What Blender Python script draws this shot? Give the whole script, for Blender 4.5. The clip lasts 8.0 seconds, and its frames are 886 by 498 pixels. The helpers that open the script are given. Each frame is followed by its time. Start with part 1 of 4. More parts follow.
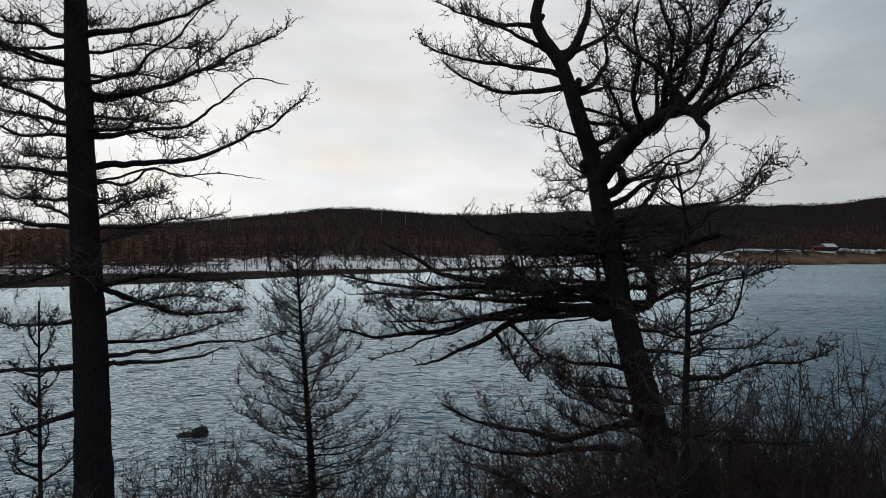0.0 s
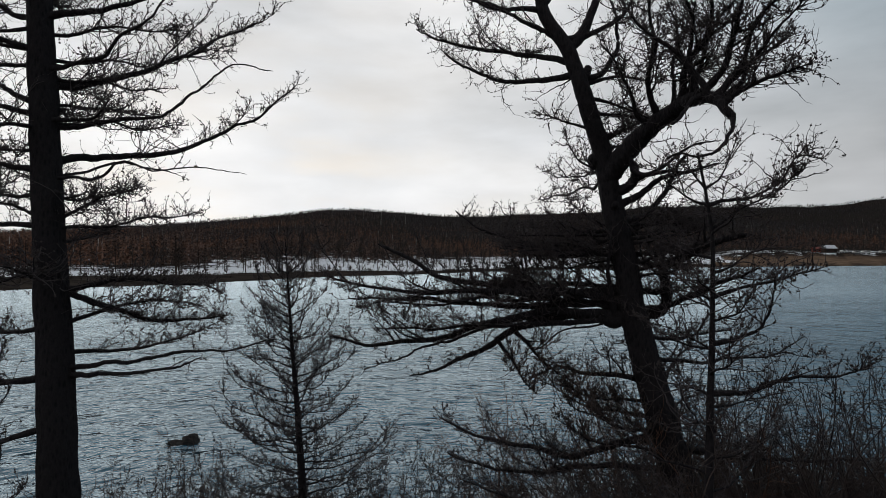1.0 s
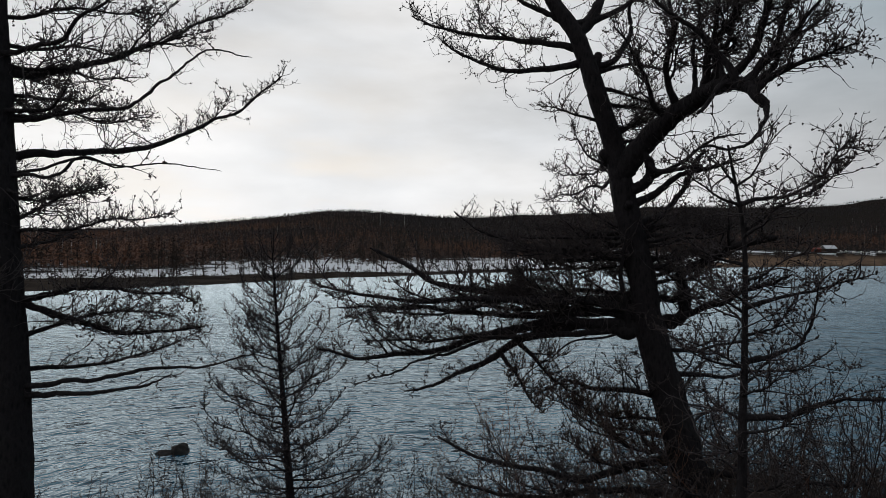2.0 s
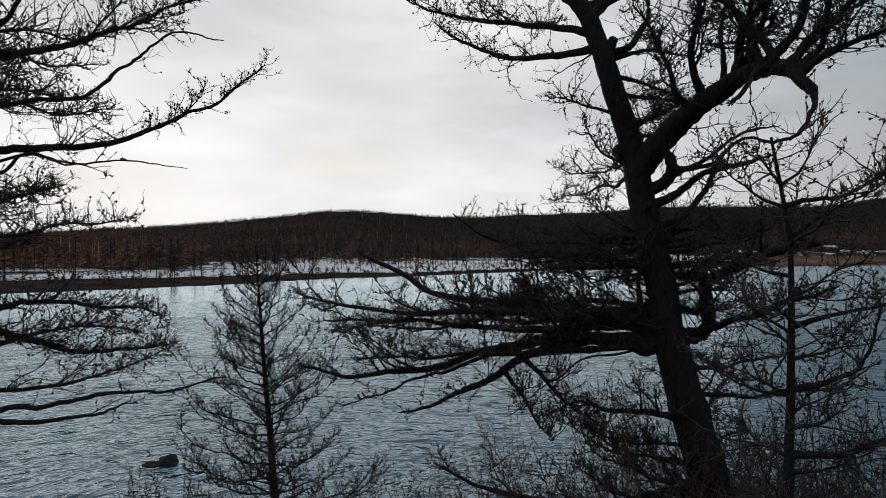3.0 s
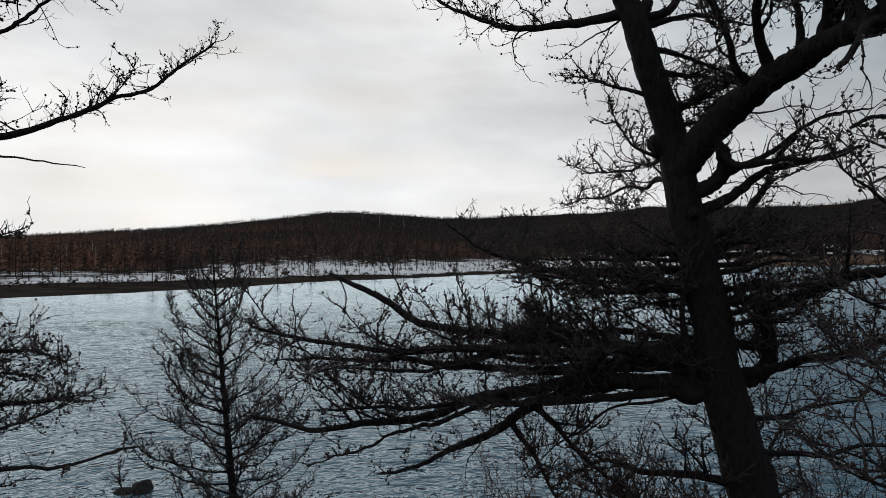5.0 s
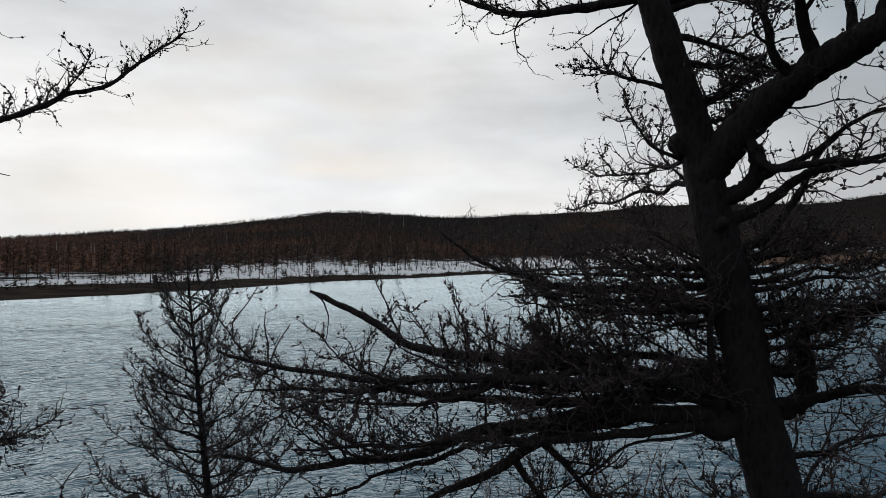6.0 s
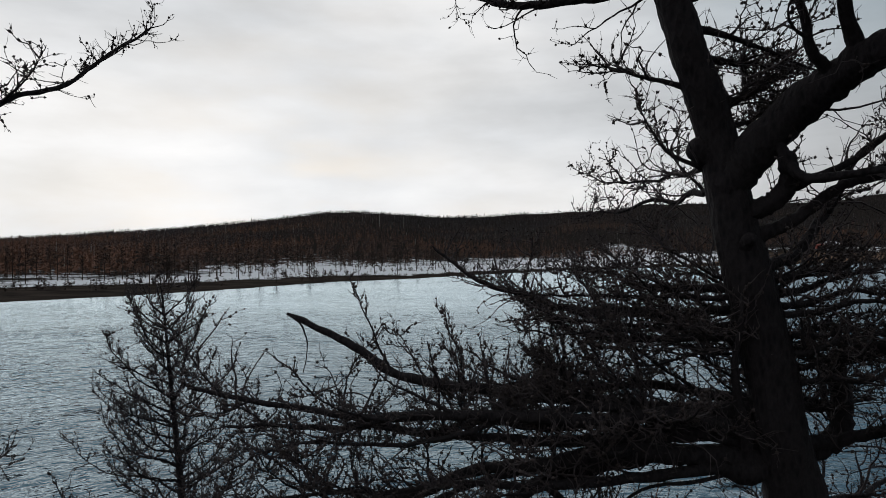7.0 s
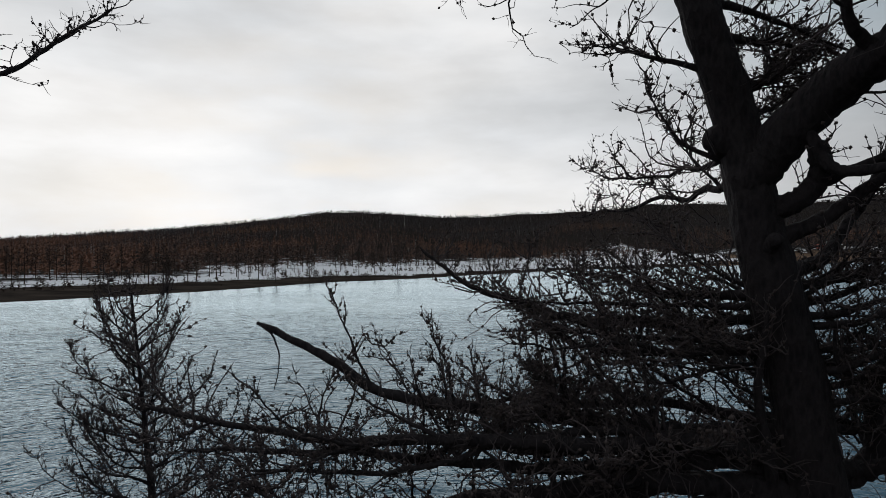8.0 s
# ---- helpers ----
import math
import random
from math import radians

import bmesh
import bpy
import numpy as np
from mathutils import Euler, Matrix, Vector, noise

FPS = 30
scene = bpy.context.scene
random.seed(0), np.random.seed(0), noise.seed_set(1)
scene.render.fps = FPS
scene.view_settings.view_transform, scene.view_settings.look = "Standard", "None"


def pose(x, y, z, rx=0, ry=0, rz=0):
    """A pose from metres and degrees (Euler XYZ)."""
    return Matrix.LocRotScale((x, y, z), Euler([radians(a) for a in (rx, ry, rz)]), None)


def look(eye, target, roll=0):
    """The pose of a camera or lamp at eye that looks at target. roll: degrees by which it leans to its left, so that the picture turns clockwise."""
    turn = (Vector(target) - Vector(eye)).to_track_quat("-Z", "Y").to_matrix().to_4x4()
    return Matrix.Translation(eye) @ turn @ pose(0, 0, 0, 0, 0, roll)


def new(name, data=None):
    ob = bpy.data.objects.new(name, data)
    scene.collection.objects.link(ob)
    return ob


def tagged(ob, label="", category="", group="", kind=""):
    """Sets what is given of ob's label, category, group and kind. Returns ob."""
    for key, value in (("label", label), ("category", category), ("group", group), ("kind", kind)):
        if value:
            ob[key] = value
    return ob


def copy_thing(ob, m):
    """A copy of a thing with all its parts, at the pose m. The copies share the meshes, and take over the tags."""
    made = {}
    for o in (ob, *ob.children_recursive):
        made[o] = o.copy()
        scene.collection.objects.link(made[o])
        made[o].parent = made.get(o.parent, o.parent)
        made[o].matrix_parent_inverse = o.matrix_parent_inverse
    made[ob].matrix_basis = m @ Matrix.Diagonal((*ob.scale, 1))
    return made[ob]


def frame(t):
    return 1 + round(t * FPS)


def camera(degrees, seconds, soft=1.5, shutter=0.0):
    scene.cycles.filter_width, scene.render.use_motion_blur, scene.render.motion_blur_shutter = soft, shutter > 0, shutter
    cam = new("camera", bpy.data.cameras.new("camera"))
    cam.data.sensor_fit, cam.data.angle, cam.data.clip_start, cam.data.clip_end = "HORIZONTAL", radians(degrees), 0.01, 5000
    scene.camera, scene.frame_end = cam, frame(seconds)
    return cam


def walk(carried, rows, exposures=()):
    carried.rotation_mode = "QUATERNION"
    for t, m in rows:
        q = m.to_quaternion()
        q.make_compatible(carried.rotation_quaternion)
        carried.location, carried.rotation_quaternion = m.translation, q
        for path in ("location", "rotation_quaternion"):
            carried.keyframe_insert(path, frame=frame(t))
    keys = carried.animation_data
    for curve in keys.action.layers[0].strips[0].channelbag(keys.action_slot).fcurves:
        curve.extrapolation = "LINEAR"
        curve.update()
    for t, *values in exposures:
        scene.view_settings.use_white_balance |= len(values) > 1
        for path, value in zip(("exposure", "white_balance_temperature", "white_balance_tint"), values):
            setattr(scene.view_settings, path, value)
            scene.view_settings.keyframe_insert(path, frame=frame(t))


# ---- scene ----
cam = camera(72.0, 8.0, 0.5)
PATH = [
    (0, (-0.046, 0.036, 7.001), (-0.045, 2.036, 7.002), 0.3),
    (0.5, (-0.044, 0.369, 6.991), (-0.041, 2.369, 6.995), 0.3),
    (1, (-0.025, 0.762, 6.995), (-0.023, 2.762, 7.001), 0.3),
    (1.5, (-0.009, 1.141, 7.011), (-0.006, 3.141, 7.02), 0.25),
    (3, (0.033, 2.384, 7.128), (0.038, 4.384, 7.137), 0.1),
    (3.5, (0.054, 2.781, 7.17), (0.06, 4.781, 7.179), 0.05),
    (4, (0.074, 3.208, 7.216), (0.082, 5.208, 7.228), 0.0),
    (4.5, (0.108, 3.6, 7.261), (0.114, 5.6, 7.274), -0.05),
    (6, (0.196, 4.711, 7.46), (0.202, 6.711, 7.47), -0.4),
    (6.5, (0.229, 4.996, 7.541), (0.233, 6.996, 7.551), -0.5),
    (7, (0.276, 5.287, 7.616), (0.28, 7.286, 7.625), -0.5),
    (7.5, (0.328, 5.551, 7.64), (0.331, 7.551, 7.65), -0.5),
    (8, (0.38, 5.808, 7.634), (0.382, 7.808, 7.643), -0.5),
]
walk(cam, [(t, look(eye, target, roll)) for t, eye, target, roll in PATH])

# ---- light: a clouded sky, brightest low over the far hills where the veiled sun stands ----
SUN_AZ, SUN_EL = -14.0, 11.0  # degrees right of straight ahead, degrees up
sun_way = Vector((math.sin(radians(SUN_AZ)) * math.cos(radians(SUN_EL)), math.cos(radians(SUN_AZ)) * math.cos(radians(SUN_EL)), math.sin(radians(SUN_EL))))


def node(tree, kind, **settings):
    n = tree.nodes.new(kind)
    for key, value in settings.items():
        setattr(n, key, value)
    return n


def socket_math(tree, op, a, b=None, clamp=False):
    n = node(tree, "ShaderNodeMath", operation=op, use_clamp=clamp)
    for i, v in enumerate((a, b)):
        if v is None:
            continue
        if isinstance(v, (int, float)):
            n.inputs[i].default_value = v
        else:
            tree.links.new(v, n.inputs[i])
    return n.outputs[0]


def blend(tree, fac, a, b, mode="MIX"):
    n = node(tree, "ShaderNodeMix", data_type="RGBA", blend_type=mode)
    for i, v in ((0, fac), (6, a), (7, b)):
        if isinstance(v, (int, float)):
            n.inputs[i].default_value = v
        elif isinstance(v, tuple):
            n.inputs[i].default_value = (*v, 1)
        else:
            tree.links.new(v, n.inputs[i])
    return n.outputs[2]


def ramp(tree, fac, lo, hi, a=0.0, b=1.0):
    n = node(tree, "ShaderNodeMapRange", interpolation_type="SMOOTHSTEP")
    tree.links.new(fac, n.inputs[0])
    for i, v in enumerate((lo, hi, a, b)):
        n.inputs[i + 1].default_value = v
    return n.outputs[0]


def grain(tree, vec, scale, detail=4.0, rough=0.55, kind="ShaderNodeTexNoise"):
    n = node(tree, kind)
    n.inputs["Scale"].default_value = scale
    if kind == "ShaderNodeTexNoise":
        n.inputs["Detail"].default_value, n.inputs["Roughness"].default_value = detail, rough
    if vec is not None:
        tree.links.new(vec, n.inputs["Vector"])
    return n.outputs[0]


def stretched(tree, vec, scale, turn=(0, 0, 0), shift=(0, 0, 0)):
    n = node(tree, "ShaderNodeMapping")
    tree.links.new(vec, n.inputs[0])
    n.inputs["Location"].default_value = shift
    n.inputs["Rotation"].default_value = turn
    n.inputs["Scale"].default_value = scale
    return n.outputs[0]


world = bpy.data.worlds.new("sky")
scene.world = world
world.use_nodes = True
wt = world.node_tree
wt.nodes.clear()
way = node(wt, "ShaderNodeTexCoord").outputs["Generated"]
dot = node(wt, "ShaderNodeVectorMath", operation="DOT_PRODUCT")
wt.links.new(way, dot.inputs[0])
dot.inputs[1].default_value = sun_way
glow = ramp(wt, dot.outputs["Value"], 0.45, 1.02)
wide = ramp(wt, dot.outputs["Value"], -0.8, 0.9)
banks = grain(wt, stretched(wt, way, (1.0, 1.0, 3.2), shift=(0.35, 0.1, 0.2)), 1.7, 3.0, 0.45)
wisps = grain(wt, stretched(wt, way, (1.2, 1.2, 4.2), turn=(0.0, 0.12, 0.0)), 3.2, 5.0, 0.52)
puffs = grain(wt, stretched(wt, way, (1.0, 1.0, 2.4), turn=(0.0, -0.1, 0.3)), 9.0, 4.0, 0.5)
lum = socket_math(wt, "ADD", socket_math(wt, "MULTIPLY", glow, 0.21), socket_math(wt, "ADD", socket_math(wt, "MULTIPLY", wide, 0.22), 0.35))
vary = socket_math(wt, "ADD", socket_math(wt, "MULTIPLY", ramp(wt, banks, 0.28, 0.72), 0.34), socket_math(wt, "ADD", socket_math(wt, "MULTIPLY", wisps, 0.50), 0.54))
vary = socket_math(wt, "ADD", vary, socket_math(wt, "MULTIPLY", puffs, 0.18))
lum = socket_math(wt, "MULTIPLY", lum, vary)
rise = node(wt, "ShaderNodeSeparateXYZ")
wt.links.new(way, rise.inputs[0])
lum = socket_math(wt, "MULTIPLY", lum, ramp(wt, rise.outputs[2], 0.10, 0.70, 0.955, 0.815))
lum = socket_math(wt, "MULTIPLY", lum, ramp(wt, rise.outputs[0], 0.30, 0.95, 1.05, 0.64))  # the cloud thickens away from the sun
tone = blend(wt, ramp(wt, banks, 0.35, 0.65), (0.965, 0.99, 1.02), (1.003, 0.997, 0.994))
gap = socket_math(wt, "MULTIPLY", ramp(wt, rise.outputs[0], 0.20, 0.70), ramp(wt, rise.outputs[2], 0.10, 0.50))
tone = blend(wt, gap, tone, (0.70, 0.95, 1.12))  # thinner, bluer cloud high up there
lit = node(wt, "ShaderNodeVectorMath", operation="SCALE")
wt.links.new(tone, lit.inputs[0])
wt.links.new(lum, lit.inputs["Scale"])
blue = node(wt, "ShaderNodeTexSky", sky_type="NISHITA", sun_disc=False, sun_elevation=radians(SUN_EL), sun_rotation=radians(SUN_AZ))
dim = node(wt, "ShaderNodeVectorMath", operation="SCALE")
wt.links.new(blue.outputs[0], dim.inputs[0])
dim.inputs["Scale"].default_value = 0.05
veil = ramp(wt, wisps, 0.60, 0.25, 0.0, 0.10)
back = node(wt, "ShaderNodeBackground")
wt.links.new(blend(wt, veil, lit.outputs[0], dim.outputs[0]), back.inputs[0])
back.inputs[1].default_value = 1.0
wt.links.new(back.outputs[0], node(wt, "ShaderNodeOutputWorld").inputs[0])

lamp = bpy.data.lights.new("sun", "SUN")
lamp.energy, lamp.angle, lamp.color = 0.6, radians(80), (1.0, 0.95, 0.88)
new("sun", lamp).matrix_world = look(sun_way * 50, (0, 0, 0))


# ---- materials ----
def material(name, paint, rough=0.85, spec=0.3):
    m = bpy.data.materials.new(name)
    m.use_nodes = True
    t = m.node_tree
    bsdf = t.nodes["Principled BSDF"]
    bsdf.inputs["Roughness"].default_value = rough
    bsdf.inputs["Specular IOR Level"].default_value = spec
    paint(t, bsdf, node(t, "ShaderNodeTexCoord").outputs["Object"])
    return m


def bump(t, bsdf, height, strength, distance):
    n = node(t, "ShaderNodeBump")
    n.inputs["Strength"].default_value, n.inputs["Distance"].default_value = strength, distance
    t.links.new(height, n.inputs["Height"])
    t.links.new(n.outputs[0], bsdf.inputs["Normal"])


def bark_paint(dark, light, moss):
    def paint(t, bsdf, vec):
        plates = grain(t, stretched(t, vec, (1, 1, 0.35)), 22, kind="ShaderNodeTexVoronoi")
        fine = grain(t, stretched(t, vec, (1, 1, 0.5)), 60, 5)
        patch = grain(t, vec, 2.2, 3)
        c = blend(t, ramp(t, plates, 0.05, 0.5), dark, light)
        c = blend(t, ramp(t, patch, 0.5, 0.75, 0, 0.5), c, moss)
        c = blend(t, ramp(t, fine, 0.35, 0.7, 0, 0.5), c, dark)
        t.links.new(c, bsdf.inputs["Base Color"])
        h = socket_math(t, "ADD", plates, socket_math(t, "MULTIPLY", fine, 0.5))
        bump(t, bsdf, h, 0.9, 0.03)
    return paint


def simple_paint(a, b, scale, fine=0.0):
    def paint(t, bsdf, vec):
        c = blend(t, ramp(t, grain(t, vec, scale, 4), 0.3, 0.7), a, b)
        t.links.new(c, bsdf.inputs["Base Color"])
        if fine:
            bump(t, bsdf, grain(t, vec, scale * 6, 4), 0.6, fine)
    return paint


def island_paint(a, b, red):
    def paint(t, bsdf, vec):
        c = blend(t, ramp(t, grain(t, stretched(t, vec, (1, 1, 0.25)), 0.16, 3, 0.6), 0.32, 0.68), a, b)
        c = blend(t, ramp(t, grain(t, stretched(t, vec, (1, 0.6, 1)), 0.010, 3), 0.42, 0.60, 0.0, 0.85), c, (0.050, 0.044, 0.046))
        c = blend(t, ramp(t, grain(t, stretched(t, vec, (1, 0.5, 1)), 0.0055, 2), 0.46, 0.60, 0.0, 0.8), c, red)
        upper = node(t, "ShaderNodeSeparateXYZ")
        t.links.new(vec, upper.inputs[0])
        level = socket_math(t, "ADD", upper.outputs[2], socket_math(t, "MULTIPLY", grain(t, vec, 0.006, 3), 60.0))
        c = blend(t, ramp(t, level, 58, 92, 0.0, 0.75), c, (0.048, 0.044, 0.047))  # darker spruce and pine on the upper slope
        t.links.new(c, bsdf.inputs["Base Color"])
    return paint


BARK = material("larch bark", bark_paint((0.016, 0.015, 0.018), (0.032, 0.029, 0.032), (0.034, 0.033, 0.035)), 0.95, 0.15)
TWIG = material("larch twig", simple_paint((0.052, 0.045, 0.050), (0.092, 0.079, 0.083), 9), 0.9, 0.15)
CONE = material("larch cone", simple_paint((0.045, 0.038, 0.040), (0.085, 0.070, 0.068), 40), 0.9, 0.15)
WILLOW = material("willow twig", simple_paint((0.042, 0.034, 0.034), (0.080, 0.062, 0.058), 3), 0.9, 0.12)
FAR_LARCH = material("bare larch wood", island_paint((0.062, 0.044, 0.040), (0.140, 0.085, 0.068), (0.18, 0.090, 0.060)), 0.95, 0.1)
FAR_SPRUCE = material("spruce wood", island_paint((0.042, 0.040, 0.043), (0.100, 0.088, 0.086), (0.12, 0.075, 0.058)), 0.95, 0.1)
FAR_BIRCH = material("birch stem", simple_paint((0.30, 0.29, 0.27), (0.5, 0.49, 0.46), 0.5), 0.8, 0.2)
SHORE_BARK = material("shore larch bark", simple_paint((0.028, 0.022, 0.020), (0.062, 0.045, 0.037), 1.5), 0.95, 0.1)
BROWN_TWIG = material("brown larch twig", simple_paint((0.055, 0.040, 0.036), (0.105, 0.075, 0.065), 5), 0.9, 0.12)
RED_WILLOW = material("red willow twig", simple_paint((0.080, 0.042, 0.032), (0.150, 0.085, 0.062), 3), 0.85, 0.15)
STONE = material("wet stone", simple_paint((0.015, 0.015, 0.016), (0.035, 0.034, 0.033), 5, 0.02), 0.85, 0.1)
ROOF_SNOW = material("snowy roof", simple_paint((0.62, 0.65, 0.7), (0.78, 0.8, 0.83), 0.8), 0.7, 0.3)
TIMBER = material("red timber", simple_paint((0.16, 0.038, 0.028), (0.23, 0.055, 0.042), 2), 0.8, 0.3)
VAN_WHITE = material("white van paint", simple_paint((0.7, 0.7, 0.7), (0.78, 0.78, 0.77), 1), 0.35, 0.5)
DARK_GLASS = material("dark glass", simple_paint((0.012, 0.014, 0.016), (0.02, 0.022, 0.025), 1), 0.1, 0.5)
RUBBER = material("tyre rubber", simple_paint((0.015, 0.015, 0.015), (0.025, 0.025, 0.025), 8), 0.9, 0.2)


def ground_paint(t, bsdf, vec):
    cover = node(t, "ShaderNodeVertexColor", layer_name="cover").outputs[0]
    split = node(t, "ShaderNodeSeparateColor")
    t.links.new(cover, split.inputs[0])
    ragged = grain(t, stretched(t, vec, (0.25, 0.6, 1)), 0.35, 6, 0.65)
    tuft = grain(t, vec, 3.5, 6, 0.7)
    soil = blend(t, ramp(t, tuft, 0.3, 0.7), (0.012, 0.011, 0.011), (0.036, 0.031, 0.028))
    soil = blend(t, ramp(t, grain(t, vec, 0.15, 3), 0.4, 0.7, 0, 0.6), soil, (0.026, 0.022, 0.020))
    sand = blend(t, ramp(t, ragged, 0.3, 0.7), (0.10, 0.068, 0.050), (0.20, 0.140, 0.100))
    snow = blend(t, ramp(t, tuft, 0.3, 0.8), (0.70, 0.74, 0.80), (0.80, 0.82, 0.85))
    grass = blend(t, ramp(t, ragged, 0.3, 0.7), (0.022, 0.019, 0.018), (0.060, 0.050, 0.043))
    c = blend(t, split.outputs[2], soil, grass)
    c = blend(t, split.outputs[1], c, sand)
    whit = ramp(t, socket_math(t, "ADD", split.outputs[0], socket_math(t, "MULTIPLY", socket_math(t, "SUBTRACT", ragged, 0.5), 1.3)), 0.45, 0.58)
    t.links.new(blend(t, whit, c, snow), bsdf.inputs["Base Color"])
    bump(t, bsdf, tuft, 0.6, 0.08)


GROUND = material("lakeside soil and snow", ground_paint, 1.0, 0.0)


WIND = -0.6  # how far the cross waves turn from the shoreline, in radians
WAVES_FROM = (2.0, 6.0)  # the bank from which the main waves fan out


def water_paint(t, bsdf, vec):
    """Dark teal body under a blue-tinted gloss that Fresnel drives, broken by short wind waves."""
    depth = ramp(t, grain(t, stretched(t, vec, (0.03, 0.06, 1)), 1.0, 3), 0.35, 0.7)
    body = node(t, "ShaderNodeBsdfDiffuse")
    t.links.new(blend(t, depth, (0.002, 0.052, 0.098), (0.003, 0.068, 0.122)), body.inputs["Color"])
    gloss = node(t, "ShaderNodeBsdfGlossy")
    gloss.inputs["Color"].default_value, gloss.inputs["Roughness"].default_value = (0.79, 0.925, 1.0, 1), 0.05
    place = node(t, "ShaderNodeSeparateXYZ")
    t.links.new(vec, place.inputs[0])
    dx, dy = socket_math(t, "SUBTRACT", place.outputs[0], WAVES_FROM[0]), socket_math(t, "SUBTRACT", place.outputs[1], WAVES_FROM[1])
    far = socket_math(t, "SQRT", socket_math(t, "ADD", socket_math(t, "MULTIPLY", dx, dx), socket_math(t, "MULTIPLY", dy, dy)))
    fan = node(t, "ShaderNodeCombineXYZ")
    t.links.new(socket_math(t, "MULTIPLY", socket_math(t, "ARCTAN2", dx, dy), 22.0), fan.inputs[0])
    t.links.new(far, fan.inputs[1])
    turned = fan.outputs[0]
    small = grain(t, stretched(t, turned, (0.8, 1.5, 1)), 1.25, 3, 0.55)
    crest = socket_math(t, "SUBTRACT", 1.0, socket_math(t, "ABSOLUTE", socket_math(t, "SUBTRACT", socket_math(t, "MULTIPLY", small, 2.0), 1.0)))
    mid = grain(t, stretched(t, turned, (0.5, 0.95, 1)), 0.7, 3, 0.5)
    cross = grain(t, stretched(t, stretched(t, vec, (1, 1, 1), turn=(0, 0, WIND + 0.75)), (0.5, 1.1, 1)), 0.95, 2, 0.5)
    gust = ramp(t, grain(t, stretched(t, vec, (0.02, 0.06, 1)), 1.0, 4), 0.3, 0.7, 0.75, 1.15)
    gust = socket_math(t, "MULTIPLY", gust, ramp(t, place.outputs[1], 18, 110, 1.2, 0.32))  # calmer under the far shore
    h = socket_math(t, "ADD", socket_math(t, "MULTIPLY", crest, 0.7), socket_math(t, "ADD", socket_math(t, "MULTIPLY", mid, 3.2), socket_math(t, "MULTIPLY", cross, 2.0)))
    h = socket_math(t, "MULTIPLY", h, gust)
    h = socket_math(t, "ADD", h, socket_math(t, "MULTIPLY", place.outputs[1], 0.70))  # tilts all normals to the near bank, to mirror bright sky above the hills
    ripple = node(t, "ShaderNodeBump")
    ripple.inputs["Strength"].default_value, ripple.inputs["Distance"].default_value = 1.0, 0.11
    t.links.new(h, ripple.inputs["Height"])
    fresnel = node(t, "ShaderNodeFresnel")
    fresnel.inputs["IOR"].default_value = 1.82
    for n in (body, gloss, fresnel):
        t.links.new(ripple.outputs[0], n.inputs["Normal"])
    mix = node(t, "ShaderNodeMixShader")
    t.links.new(fresnel.outputs[0], mix.inputs[0])
    t.links.new(body.outputs[0], mix.inputs[1])
    t.links.new(gloss.outputs[0], mix.inputs[2])
    t.links.new(mix.outputs[0], t.nodes["Material Output"].inputs["Surface"])
    t.nodes.remove(bsdf)


WATER = material("lake water", water_paint)


# ---- shaping helpers ----
def noise2(x, y, scale, seed=0.0):
    """Smooth noise from a few crossed waves, about -1 to 1."""
    x, y = np.asarray(x) * scale, np.asarray(y) * scale
    return (np.sin(x * 1.3 + 1.7 * np.sin(y * 0.9 + seed) + seed) + np.sin(y * 1.7 + 1.3 * np.sin(x * 1.1 + 2.1 * seed)) + np.sin((x + y) * 0.77 + 3.3 * seed)) / 3


def mesh_of(name, verts, faces, mat, smooth=True):
    me = bpy.data.meshes.new(name)
    verts = np.asarray(verts, dtype=np.float32)
    me.vertices.add(len(verts))
    me.vertices.foreach_set("co", verts.ravel())
    sizes = np.concatenate([np.full(len(f), f.shape[1]) for f in faces]).astype(np.int32)
    loops = np.concatenate([f.ravel() for f in faces]).astype(np.int32)
    me.loops.add(len(loops))
    me.loops.foreach_set("vertex_index", loops)
    me.polygons.add(len(sizes))
    me.polygons.foreach_set("loop_start", np.concatenate([[0], np.cumsum(sizes)[:-1]]).astype(np.int32))
    if smooth:
        me.polygons.foreach_set("use_smooth", np.ones(len(sizes), dtype=bool))
    me.materials.append(mat)
    me.update(calc_edges=True)
    me.validate()
    return me


def part_mesh(name, me, parent, label=""):
    ob = new(name, me)
    ob.parent = parent
    return tagged(ob, label=label)


def part(name, bm, mat, parent, label="", smooth=False):
    me = bpy.data.meshes.new(name)
    for f in bm.faces:
        f.smooth = smooth
    bm.to_mesh(me)
    bm.free()
    me.materials.append(mat)
    return part_mesh(name, me, parent, label)


